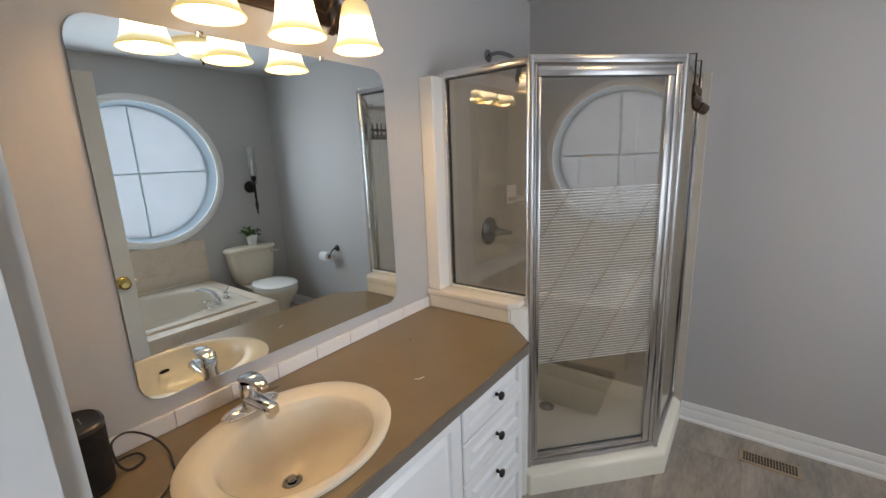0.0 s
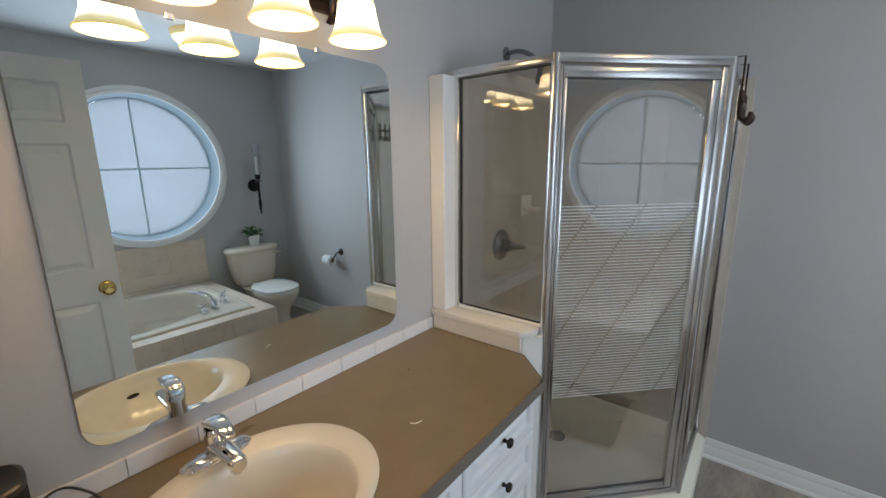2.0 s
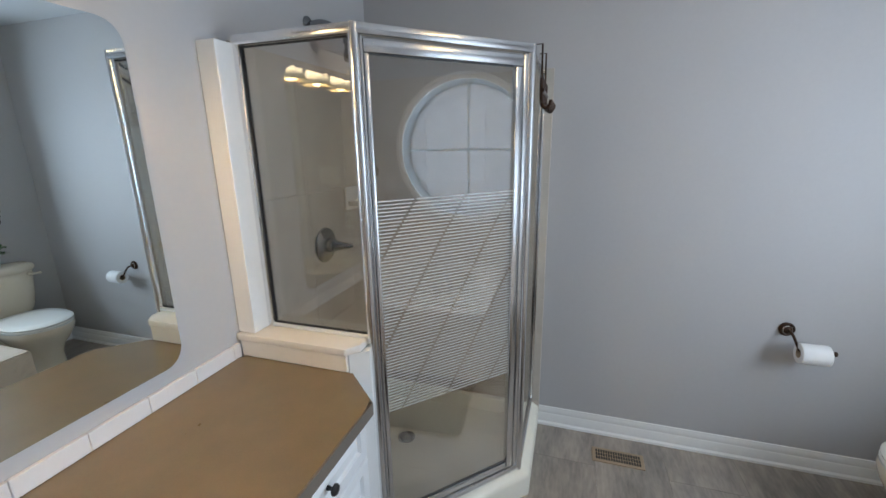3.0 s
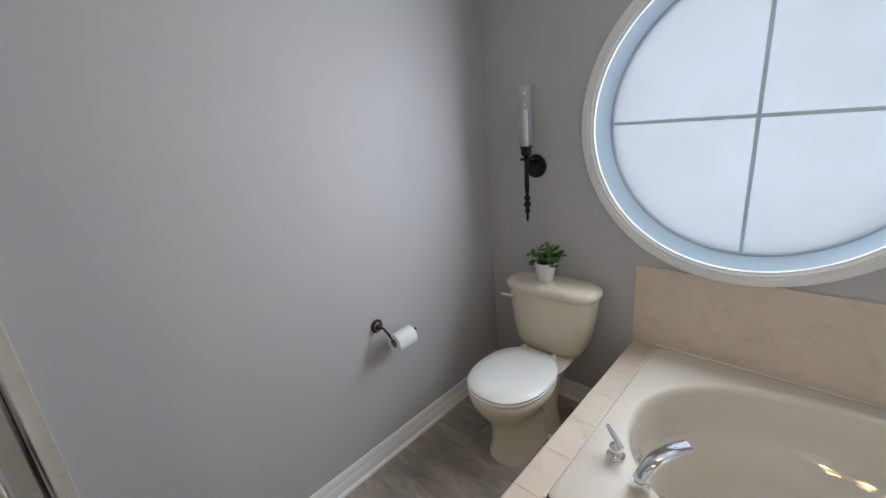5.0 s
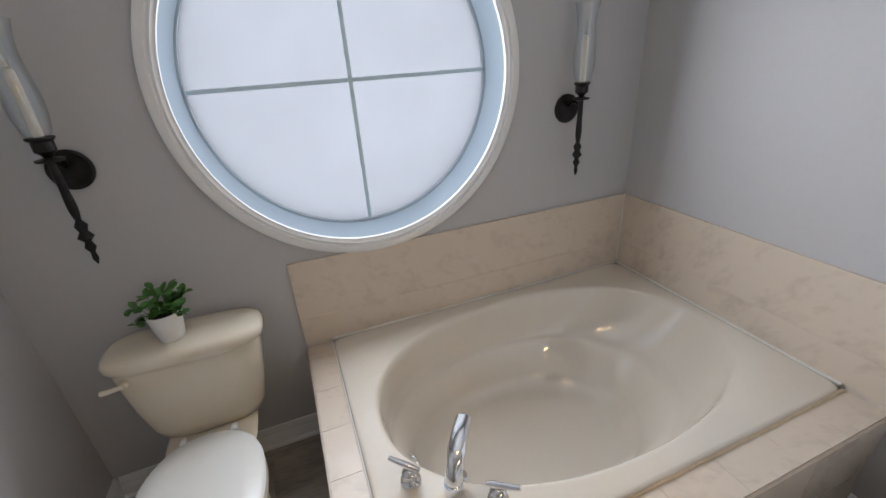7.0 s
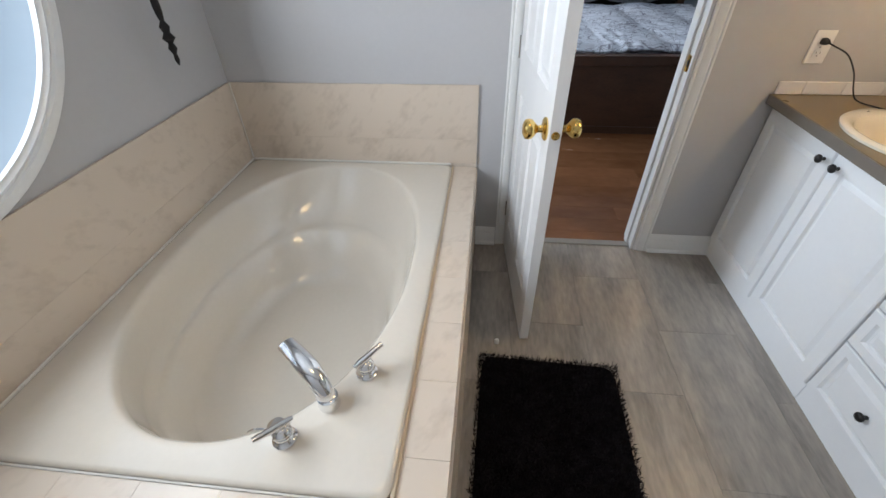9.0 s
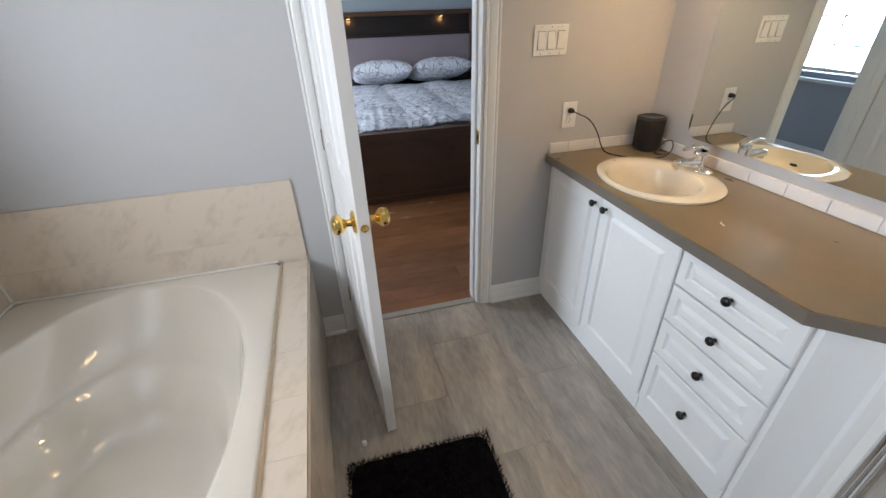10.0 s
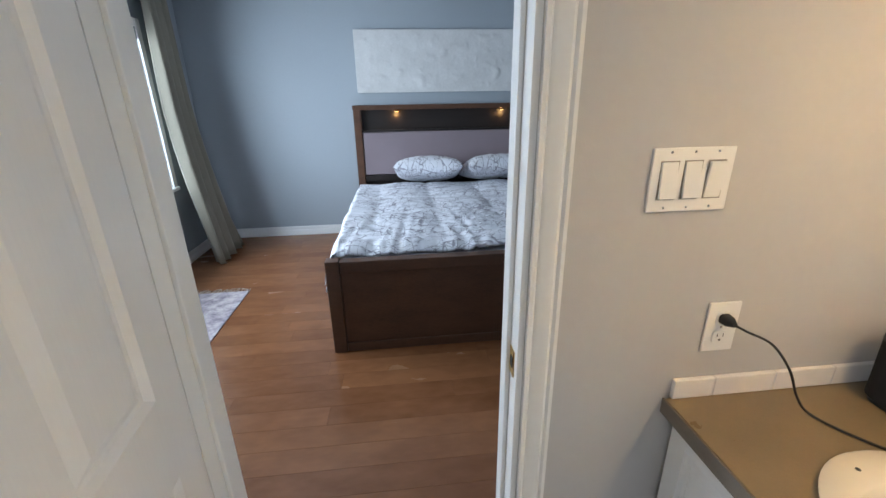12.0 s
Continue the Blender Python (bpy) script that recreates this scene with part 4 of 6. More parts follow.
o = Vector((-0.15, 2.95, SH0))


def bar2(p, q, z0, z1, w, bev=0.004, t0=0.0, t1=0.0):
    d = (q - p)
    L = d.length
    a = math.degrees(math.atan2(d.y, d.x))
    return moved(box(t0, L - t1, -w / 2, w / 2, z0, z1, bev), Matrix.Translation((p.x - o.x, p.y - o.y, -o.z)) @ pose(0, 0, 0, 0, 0, a))


def post(p, z0, z1, w, d, ang):
    bb = box(-w / 2, w / 2, -d / 2, d / 2, z0, z1, 0.005)
    return moved(bb, Matrix.Translation((p.x - o.x, p.y - o.y, -o.z)) @ pose(0, 0, 0, 0, 0, ang))


ZP = SILL + 0.022
for p, q, z0 in ((P0, P1, ZP), (P1, P2, SH0), (P2, P3, SH0)):
    part("header", bar2(p, q, SH1 - 0.028, SH1, 0.030), M_ALU, enc, "polished aluminium header rail", 40)
    part("bottom_rail", bar2(p, q, z0, z0 + (0.012 if p is P0 else 0.028), 0.026), M_ALU if p is not P0 else M_TRIM, enc, "slim bottom rail", 40)
part("wall_jamb", post(P0 + Vector((0.008, 0)), ZP, SH1, 0.022, 0.028, 0), M_ALU, enc, "aluminium wall jamb", 40)
part("wall_jamb", post(P3 - Vector((0, 0.008)), SH0, SH1, 0.028, 0.022, 0), M_ALU, enc, "aluminium wall jamb", 40)
ang = math.degrees(math.atan2(P2.y - P1.y, P2.x - P1.x))
for p, a0 in ((P1, ang / 2), (P2, ang + 22)):
    z0 = SH0
    part("corner_post", moved(lathe([(0.0155, z0), (0.0155, SH1 - 0.001)], 16), Matrix.Translation((p.x - o.x, p.y - o.y, -o.z))), M_ALU, enc, "rounded aluminium corner post", 40)
dirv = (P2 - P1).normalized()
L = (P2 - P1).length
part("door_jamb", post(P1 + dirv * 0.017, SH0 + 0.02, SH1 - 0.03, 0.008, 0.024, ang), M_ALU, enc, "", 40)
part("door_jamb", post(P2 - dirv * 0.026, SH0 + 0.02, SH1 - 0.03, 0.020, 0.020, ang), M_ALU, enc, "", 40)
part("glass_pane", bar2(P0, P1, ZP + 0.012, SH1 - 0.03, 0.005, 0, 0.018, 0.018), M_FIXEDGLASS, enc, "clear fixed glass")
part("glass_pane", bar2(P2, P3, SH0 + 0.028, SH1 - 0.03, 0.005, 0, 0.018, 0.018), M_FIXEDGLASS, enc, "clear fixed glass")
for zz in (ZP + 0.012, SH1 - 0.034):
    part("gasket", bar2(P0, P1, zz, zz + 0.004, 0.008, 0, 0.018, 0.018), M_RUBBER, enc, "thin black glazing gasket")
part("gasket", post(P0 + Vector((0.022, 0)), ZP + 0.012, SH1 - 0.03, 0.004, 0.008, 0), M_RUBBER, enc, "thin black glazing gasket")
part("gasket", post(P3 - Vector((0, 0.022)), SH0 + 0.028, SH1 - 0.03, 0.008, 0.004, 0), M_RUBBER, enc, "thin black glazing gasket")
dr = part("door", bar2(P1, P2, SH1 - 0.070, SH1 - 0.036, 0.020, 0.004, 0.022, 0.037), M_ALU, enc, "framed glass shower door", 40)
part("door_stile", post(P1 + dirv * 0.030, SH0 + 0.036, SH1 - 0.071, 0.016, 0.020, ang), M_ALU, dr, "", 40)
part("door_stile", post(P2 - dirv * 0.054, SH0 + 0.036, SH1 - 0.071, 0.030, 0.024, ang), M_ALU, dr, "", 40)
part("door_rail", bar2(P1, P2, SH0 + 0.036, SH0 + 0.060, 0.020, 0.003, 0.039, 0.070), M_ALU, dr, "", 40)
part("door_glass", bar2(P1, P2, SH0 + 0.060, SH1 - 0.070, 0.005, 0, 0.036, 0.066), M_SHOWERGLASS, dr, "clear door glass")
part("gasket", bar2(P1, P2, SH1 - 0.074, SH1 - 0.070, 0.008, 0, 0.039, 0.070), M_RUBBER, dr, "thin black glazing gasket")
part("gasket", bar2(P1, P2, SH0 + 0.060, SH0 + 0.064, 0.008, 0, 0.039, 0.070), M_RUBBER, dr, "thin black glazing gasket")
# etched level lines, broken by slanting clear bands
b = bmesh.new()
EZ0, EZ1, u0, u1 = 0.594, 1.288, 0.039, L - 0.070
NL = 66
side = Vector((dirv.y, -dirv.x))
for i in range(NL):
    z = EZ0 + (EZ1 - EZ0) * i / (NL - 1)
    f = (z - EZ0) / (EZ1 - EZ0)
    cuts = [u0]
    for c in (-0.275, -0.098, 0.092, 0.264, 0.440):
        u = c + 0.62 * (z - 0.6) + 0.05 * max(0.0, f - 0.82)
        if u0 + 0.004 < u < u1 - 0.004:
            cuts += [u - 0.0042, u + 0.0042]
    cuts.append(u1)
    for a, c in zip(cuts[::2], cuts[1::2]):
        vs = []
        for uu, zz in ((a, z), (c, z), (c, z + 0.0036), (a, z + 0.0036)):
            p = P1 + dirv * uu + side * 0.0032
            vs.append(b.verts.new((p.x - o.x, p.y - o.y, zz - o.z)))
        b.faces.new(vs)
et = part("etched_pattern", b, M_ETCH, dr, "white etched level lines with slanting clear bands")

vv = thing("shower_valve", (W + 0.016, 3.163, 1.042), "round chrome shower valve with a lever on the beige wall", "valve")
part("escutcheon", lathe([(0.074, 0), (0.072, 0.006), (0.050, 0.015), (0.03, 0.020)], 40, pose(0, 0, 0, 0, 90, 0)), M_DIMCHROME, vv, "", 40)
part("stem", lathe([(0.030, 0.018), (0.028, 0.045), (0.018, 0.052)], 24, pose(0, 0, 0, 0, 90, 0)), M_DIMCHROME, vv, "", 40)
part("lever", tube([(0.045, 0, 0), (0.068, 0.010, -0.002), (0.092, 0.026, -0.005), (0.112, 0.038, -0.006)], 0.01, 12, radii=[0.024, 0.018, 0.013, 0.008]), M_DIMCHROME, vv, "", 50)
hd = thing("overhead_shower", (W + 0.001, 3.20, 1.90), "chrome shower head on a bent arm above the enclosure", "shower head")
part("flange", lathe([(0.03, 0), (0.028, 0.006), (0.014, 0.014)], 24, pose(0, 0, 0, 0, 90, 0)), M_DIMCHROME, hd, "", 40)
part("arm", tube(smooth_path([(0, 0, 0), (0.06, 0, 0.004), (0.12, 0, -0.02), (0.16, 0, -0.055)], 6), 0.0095, 12), M_DIMCHROME, hd, "", 50)
part("head", lathe([(0.012, 0), (0.020, -0.018), (0.022, -0.040), (0.044, -0.065), (0.048, -0.080), (0.044, -0.083)], 28, Matrix.Translation((0.16, 0, -0.05)) @ pose(0, 0, 0, 0, -28, 0)), mat("grey_chrome", (0.35, 0.35, 0.36), 0.2, metal=0.9), hd, "grey chrome head", 40)
sd = thing("soap_dish", (W + 0.0155, 3.40, 1.21), "beige ceramic soap dish on the shower wall", "soap dish")
part("plate", box(0.0005, 0.010, -0.055, 0.055, -0.05, 0.055, 0.004), M_CREAM, sd, "", 40)
part("tray", loft([(0.035, 0, -0.03, 0.032, 0.040, 4), (0.040, 0, -0.012, 0.040, 0.048, 4), (0.040, 0, -0.008, 0.036, 0.044, 4), (0.036, 0, -0.022, 0.026, 0.034, 4)], 32), M_CREAM, sd, "", 40)

hk = thing("hook_rack", (0.060, 3.30, SH1), "bronze over-the-panel hook rack hanging on the shower frame", "hook rack")
hx = 0.022
for y in (-0.09, 0.07):
    part("strap", tube([(-0.020, y, -0.02), (-0.020, y, 0.006), (0.024, y, 0.006), (0.026, y, -0.14)], 0.0032, 8), M_BRONZE, hk, "bent wire strap", 50)
part("rail", tube([(0.028, -0.11, -0.14), (0.028, 0.11, -0.14)], 0.0085, 8), M_BRONZE, hk, "", 50)
part("lower_rail", tube([(0.026, -0.11, -0.175), (0.026, 0.11, -0.175)], 0.004, 8), M_BRONZE, hk, "", 50)
for i in range(6):
    y = -0.10 + 0.04 * i
    part("hook", tube(smooth_path([(0.026, y, -0.10), (0.026, y, -0.15), (0.030, y, -0.185), (0.044, y, -0.196), (0.056, y, -0.184), (0.058, y, -0.170)], 5), 0.0065, 8, radii=None), M_BRONZE, hk, "curved dark hook", 50)

# ---------------- tub ----------------
TX, TY, TZ = 1.460, 2.072, 0.455
dk = structure("tub_deck", box(0.862, 0.965, S + 0.001, 2.893, 0, 0.432), M_TILE_GROUT, "boxed tub surround")
bdk = structure("tub_deck_end", box(0.965, E - 0.001, 2.798, 2.893, 0, 0.432), M_TILE_GROUT, "boxed end of the tub surround")
tub = thing("bathtub", (TX, TY, 0.0), "bisque oval drop-in soaking tub in a beige tiled deck", "bathtub")
cx, cy = (0.972 + E - 0.012) / 2 - TX, (S + 0.014 + 2.796) / 2 - TY
hx, hy = (E - 0.012 - 0.972) / 2, (2.796 - S - 0.014) / 2
rings = [(cx, cy, 0.425, hx - 0.004, hy - 0.004, 40), (cx, cy, TZ - 0.008, hx, hy, 40), (cx, cy, TZ - 0.002, hx - 0.004, hy - 0.004, 30), (cx, cy, TZ, hx - 0.012, hy - 0.012, 22),
         (0, 0, TZ + 0.001, 0.430, 0.664, 2.2), (0, 0, TZ - 0.001, 0.420, 0.653, 2.2), (0, 0, TZ - 0.008, 0.412, 0.645, 2.2), (0, 0, TZ - 0.03, 0.406, 0.638, 2.2),
         (0.005, 0.034, 0.33, 0.385, 0.590, 2.2), (0.01, 0.064, 0.268, 0.372, 0.545, 2.2), (0.012, 0.072, 0.258, 0.362, 0.530, 2.15), (0.014, 0.082, 0.246, 0.342, 0.500, 2.2), (0.015, 0.10, 0.12, 0.310, 0.450, 2.2), (0.015, 0.11, 0.075, 0.285, 0.418, 2.2), (0.015, 0.11, 0.058, 0.24, 0.37, 2.2), (0.015, 0.11, 0.052, 0.12, 0.22, 2.2)]
part("basin", loft(rings, 96, False, True), M_TUB, tub, "", 55)
part("drain", lathe([(0.03, 0.053), (0.03, 0.056), (0.012, 0.057)], 24, Matrix.Translation((0.0, 0.40, 0.002))), M_CHROME, tub, "chrome tub drain", 40)
part("overflow_plate", lathe([(0.032, 0), (0.031, 0.005), (0.022, 0.009)], 28, Matrix.Translation((-0.135, 0.588, 0.385)) @ pose(0, 0, 0, 86, 0, 13)), M_CHROME, tub, "round chrome overflow plate", 40)

structure("caulk", box(0.976, E - 0.013, 2.7955, 2.801, 0.433, 0.444, 0.002), M_CAULKWHITE, "white caulk line at the tub's end")
structure("caulk", box(0.9655, 0.976, S + 0.013, 2.797, 0.433, 0.446, 0.003), M_CAULK, "yellowed caulk line beside the tub")


def tub_handle(x, y, a):
    h = thing("tub_tap", (x, y, TZ + 0.001), "chrome lever tub handle on the tub rim", "faucet handle", "tub handles")
    part("base", lathe([(0.027, 0), (0.027, 0.006), (0.020, 0.010), (0.017, 0.018), (0.020, 0.026), (0.021, 0.036), (0.015, 0.044), (0.006, 0.048)], 28), M_CHROME, h, "", 40)
    part("lever", moved(tube([(-0.030, 0, 0.050), (-0.015, 0, 0.053), (0.020, 0, 0.060), (0.055, 0, 0.068)], 0.008, 12, radii=[0.006, 0.0085, 0.0085, 0.0065]), pose(0, 0, 0, 0, 0, a)), M_CHROME, h, "", 50)
    return h


tub_handle(1.227, 2.694, 50)
tub_handle(1.089, 2.512, 228)
tf = thing("tub_faucet", (1.156, 2.602, TZ + 0.001), "chrome arched tub spout on the rim corner", "faucet")
part("base", lathe([(0.026, 0), (0.026, 0.012), (0.024, 0.03)], 28), M_CHROME, tf, "", 40)
ad = Vector((0.81, -0.59, 0))
pth = smooth_path([(0, 0, 0.01), tuple(ad * 0.012 + Vector((0, 0, 0.05))), tuple(ad * 0.045 + Vector((0, 0, 0.082))), tuple(ad * 0.095 + Vector((0, 0, 0.103))), tuple(ad * 0.142 + Vector((0, 0, 0.104)))], 7)
nn = len(pth)
sb_ = tube(pth, 0.02, 20, radii=[0.022 - 0.006 * (i / (nn - 1)) for i in range(nn)])
side_ = Vector((0.59, 0.81, 0))
for vtx in sb_.verts:
    run = max(0.0, vtx.co.dot(ad))
    lift = min(1.0, run / 0.05)
    vtx.co += side_ * vtx.co.dot(side_) * 0.35 * lift
    vtx.co.z += 0.35 * lift * (0.085 + 0.02 * min(1, run / 0.14) - vtx.co.z) if vtx.co.z > 0.04 else 0
part("spout", sb_, M_CHROME, tf, "", 60)

# ---------------- toilet ----------------
TOY = 3.240
tl = thing("toilet", (1.575, TOY, 0), "bisque two-piece toilet with a white closed seat", "toilet")
bowl = [(-0.06, 0, 0.0, 0.165, 0.105, 2.6), (-0.06, 0, 0.02, 0.163, 0.103, 2.6), (-0.06, 0, 0.06, 0.150, 0.092, 2.5), (-0.065, 0, 0.16, 0.150, 0.090, 2.4), (-0.075, 0, 0.22, 0.170, 0.105, 2.3),
        (-0.085, 0, 0.27, 0.200, 0.140, 2.2), (-0.090, 0, 0.315, 0.217, 0.165, 2.2), (-0.092, 0, 0.348, 0.222, 0.174, 2.2), (-0.092, 0, 0.361, 0.218, 0.170, 2.2)]
part("bowl", loft(bowl, 48), M_BISQUE, tl, "", 50)
part("pedestal", loft([(0.10, 0, 0, 0.10, 0.105, 3), (0.10, 0, 0.12, 0.10, 0.085, 3), (0.13, 0, 0.26, 0.125, 0.10, 3), (0.17, 0, 0.345, 0.15, 0.14, 3.5), (0.20, 0, 0.352, 0.13, 0.13, 3.5)], 40), M_BISQUE, tl, "", 50)
part("seat", loft([(-0.094, 0, 0.362, 0.216, 0.170, 2.2), (-0.094, 0, 0.375, 0.218, 0.173, 2.2), (-0.094, 0, 0.379, 0.214, 0.169, 2.2)], 48), M_SEAT, tl, "white toilet seat", 50)
part("seat_lid", loft([(-0.092, 0, 0.381, 0.214, 0.171, 2.25), (-0.092, 0, 0.391, 0.217, 0.175, 2.25), (-0.092, 0, 0.400, 0.208, 0.166, 2.25), (-0.092, 0, 0.404, 0.15, 0.115, 2.2)], 48), M_SEAT, tl, "white closed lid", 50)
for s in (-0.075, 0.075):
    part("hinge", loft([(0.13, s, 0.362, 0.018, 0.014, 3), (0.13, s, 0.388, 0.016, 0.012, 3), (0.13, s, 0.395, 0.008, 0.006, 2)], 20), M_SEAT, tl, "white seat hinge", 40)
tank = [(0.262, 0, 0.3525, 0.070, 0.140, 3), (0.263, 0, 0.362, 0.082, 0.160, 3.2), (0.265, 0, 0.40, 0.090, 0.178, 3.6), (0.268, 0, 0.50, 0.095, 0.197, 4), (0.270, 0, 0.63, 0.099, 0.212, 4.2), (0.270, 0, 0.652, 0.098, 0.211, 4.2)]
part("tank", loft(tank, 56), M_BISQUE, tl, "", 50)
part("tank_lid", loft([(0.266, 0, 0.653, 0.104, 0.222, 3.4), (0.266, 0, 0.664, 0.110, 0.232, 3.3), (0.266, 0, 0.680, 0.110, 0.232, 3.3), (0.266, 0, 0.693, 0.102, 0.224, 3.3), (0.266, 0, 0.700, 0.088, 0.208, 3.3), (0.266, 0, 0.703, 0.05, 0.15, 3)], 56), M_BISQUE, tl, "", 50)
b = lathe([(0.012, 0), (0.012, 0.012), (0.008, 0.016)], 16, Matrix.Translation((0.180, 0.165, 0.628)) @ pose(0, 0, 0, 0, -90, 0))
tube([(0.164, 0.165, 0.628), (0.162, 0.19, 0.626), (0.164, 0.225, 0.622)], 0.008, 10, bm=b, radii=[0.008, 0.0075, 0.009])
part("flush_handle", b, M_BISQUE, tl, "bisque flush lever", 50)
for s in (-0.085, 0.085):
    part("bolt_cap", lathe([(0.014, 0), (0.013, 0.010), (0.005, 0.016)], 16, Matrix.Translation((0.04, s * 1.2, 0.0))), M_SEAT, tl, "white floor bolt cap", 50)

# plant
pl = thing("potted_plant", (1.828, 3.268, 0.7035), "leafy green plant in a white pot on the toilet tank", "plant")
part("pot", lathe([(0.034, 0), (0.036, 0.004), (0.049, 0.088), (0.049, 0.095), (0.045, 0.095), (0.043, 0.082), (0.002, 0.080)], 32), M_POT, pl, "", 50)
part("soil", lathe([(0.043, 0.074), (0.043, 0.082), (0.01, 0.086)], 24), M_SOIL, pl)
rng = random.Random(4)


def leaf_mesh():
    bb = bmesh.new()
    pts = [(0, 0, 0), (0.3, 0.28, 0.05), (0.65, 0.33, 0.06), (0.9, 0.18, 0.02), (1.0, 0, -0.04), (0.9, -0.18, 0.02), (0.65, -0.33, 0.06), (0.3, -0.28, 0.05)]
    mid = [bb.verts.new((x, 0, -0.02 - 0.02 * x)) for x in (0.3, 0.65, 0.9)]
    v = [bb.verts.new(p) for p in pts]
    bb.faces.new((v[0], v[1], mid[0])); bb.faces.new((v[1], v[2], mid[1], mid[0])); bb.faces.new((v[2], v[3], mid[2], mid[1])); bb.faces.new((v[3], v[4], mid[2]))
    bb.faces.new((v[4], v[5], mid[2])); bb.faces.new((v[5], v[6], mid[1], mid[2])); bb.faces.new((v[6], v[7], mid[0], mid[1])); bb.faces.new((v[7], v[0], mid[0]))
    bmesh.ops.scale(bb, vec=(0.031, 0.031, 0.034), verts=bb.verts)
    return bb


lf = part("leaf", leaf_mesh(), M_LEAF, pl, "", 60)
me = lf.data
first = True
for k in range(16):
    a = rng.uniform(0, 2 * math.pi)
    r = rng.uniform(0.02, 0.09)
    h = rng.uniform(0.105, 0.185) - r * 0.35
    tip = Vector((r * math.cos(a), r * math.sin(a), h))
    base = Vector((0.3 * r * math.cos(a), 0.3 * r * math.sin(a), 0.08))
    midp = (tip + base) / 2 + Vector((0, 0, 0.02))
    part("stem", tube(smooth_path([base, midp, tip], 4), 0.0011, 6), M_LEAF, pl, "thin green stem")
    for j in range(7):
        f = 0.35 + 0.65 * j / 7
        p = base.lerp(tip, f) + Vector((rng.uniform(-0.005, 0.005), rng.uniform(-0.005, 0.005), 0.008 * math.sin(f * 3.1)))
        m = Matrix.Translation(p) @ pose(0, 0, 0, rng.uniform(-25, 25), rng.uniform(-45, 15), math.degrees(a) + rng.uniform(-110, 110)) @ Matrix.Scale(rng.uniform(0.75, 1.25), 4)
        if first:
            lf.matrix_basis = m
            first = False
        else:
            l2 = new("leaf", me)
            l2.parent = pl
            l2.matrix_basis = m


# sconces
def sconce(y):
    s = thing("candle_sconce", (E, y, 1.230), "black wrought iron candle wall sconce with a clear glass hurricane", "sconce", "candle sconces")
    part("wall_plate", lathe([(0.056, 0.0005), (0.056, 0.006), (0.050, 0.011), (0.040, 0.009), (0.026, 0.016), (0.01, 0.020)], 36, pose(0, 0, 0, 0, -90, 0)), M_IRON, s, "round iron wall plate", 40)
    part("arm", tube(smooth_path([(-0.015, 0, 0.01), (-0.04, 0, 0.03), (-0.085, 0, 0.018)], 5), 0.007, 10), M_IRON, s, "", 50)
    part("spindle", lathe([(0.002, -0.255), (0.008, -0.238), (0.006, -0.218), (0.014, -0.203), (0.008, -0.186), (0.020, -0.172), (0.010, -0.155), (0.016, -0.138), (0.007, -0.122), (0.011, -0.100), (0.012, -0.08), (0.010, -0.03), (0.010, 0.02), (0.010, 0.035), (0.006, 0.042)], 20, Matrix.Translation((-0.088, 0, 0))), M_IRON, s, "turned iron spindle", 60)
    part("cup", lathe([(0.006, 0.036), (0.030, 0.040), (0.032, 0.046), (0.010, 0.050), (0.012, 0.056), (0.024, 0.066), (0.024, 0.090), (0.031, 0.096), (0.031, 0.101), (0.010, 0.102)], 28, Matrix.Translation((-0.088, 0, 0))), M_IRON, s, "iron candle cup", 40)
    part("candle", lathe([(0.011, 0.100), (0.011, 0.252), (0.008, 0.258), (0.002, 0.260)], 20, Matrix.Translation((-0.088, 0, 0))), M_CANDLE, s, "ivory taper candle", 40)
    part("wick", lathe([(0.0012, 0.259), (0.0012, 0.270)], 6, Matrix.Translation((-0.088, 0, 0))), M_DARK, s, "dark wick")
    g = [(0.024, 0.102), (0.030, 0.115), (0.037, 0.145), (0.038, 0.175), (0.033, 0.215), (0.030, 0.250), (0.033, 0.280), (0.043, 0.312), (0.045, 0.313), (0.035, 0.280), (0.032, 0.250), (0.035, 0.215), (0.040, 0.175), (0.039, 0.145), (0.032, 0.115), (0.025, 0.1015)]
    g = [(q, 0.1015 + (zz - 0.1015) * 1.24) for q, zz in g]
    part("hurricane", lathe(g, 32, Matrix.Translation((-0.088, 0, 0)), caps=False), M_HURRICANE, s, "clear flared glass hurricane", 60)


sconce(3.383)
sconce(1.724)

# toilet paper
tp = thing("toilet_paper_holder", (1.104, N, 0.664), "dark bronze toilet paper holder on the grey wall", "toilet paper holder")
part("rose", lathe([(0.030, 0.0005), (0.030, 0.006), (0.024, 0.012), (0.020, 0.010), (0.014, 0.02), (0.006, 0.024)], 32, pose(0, 0, 0, 90, 0, 0)), M_BRONZE, tp, "", 40)
part("rose_ring", lathe([(0.019, 0.0105), (0.018, 0.0145), (0.013, 0.0155)], 28, pose(0, 0, 0, 90, 0, 0)), M_CREAM, tp, "cream ceramic ring", 40)
part("arm", tube(smooth_path([(0, -0.02, 0), (0.004, -0.045, -0.004), (0.014, -0.060, -0.030), (0.022, -0.072, -0.052), (0.030, -0.084, -0.055), (0.135, -0.084, -0.055)], 6), 0.0055, 10), M_BRONZE, tp, "", 50)
part("end_cap", lathe([(0.006, 0), (0.010, 0.004), (0.010, 0.010), (0.004, 0.014)], 16, Matrix.Translation((0.133, -0.084, -0.055)) @ pose(0, 0, 0, 0, 90, 0)), M_BRONZE, tp, "", 40)
rl = thing("toilet_paper_roll", (1.167, N - 0.084, 0.609), "white toilet paper roll on the bronze holder", "toilet paper")
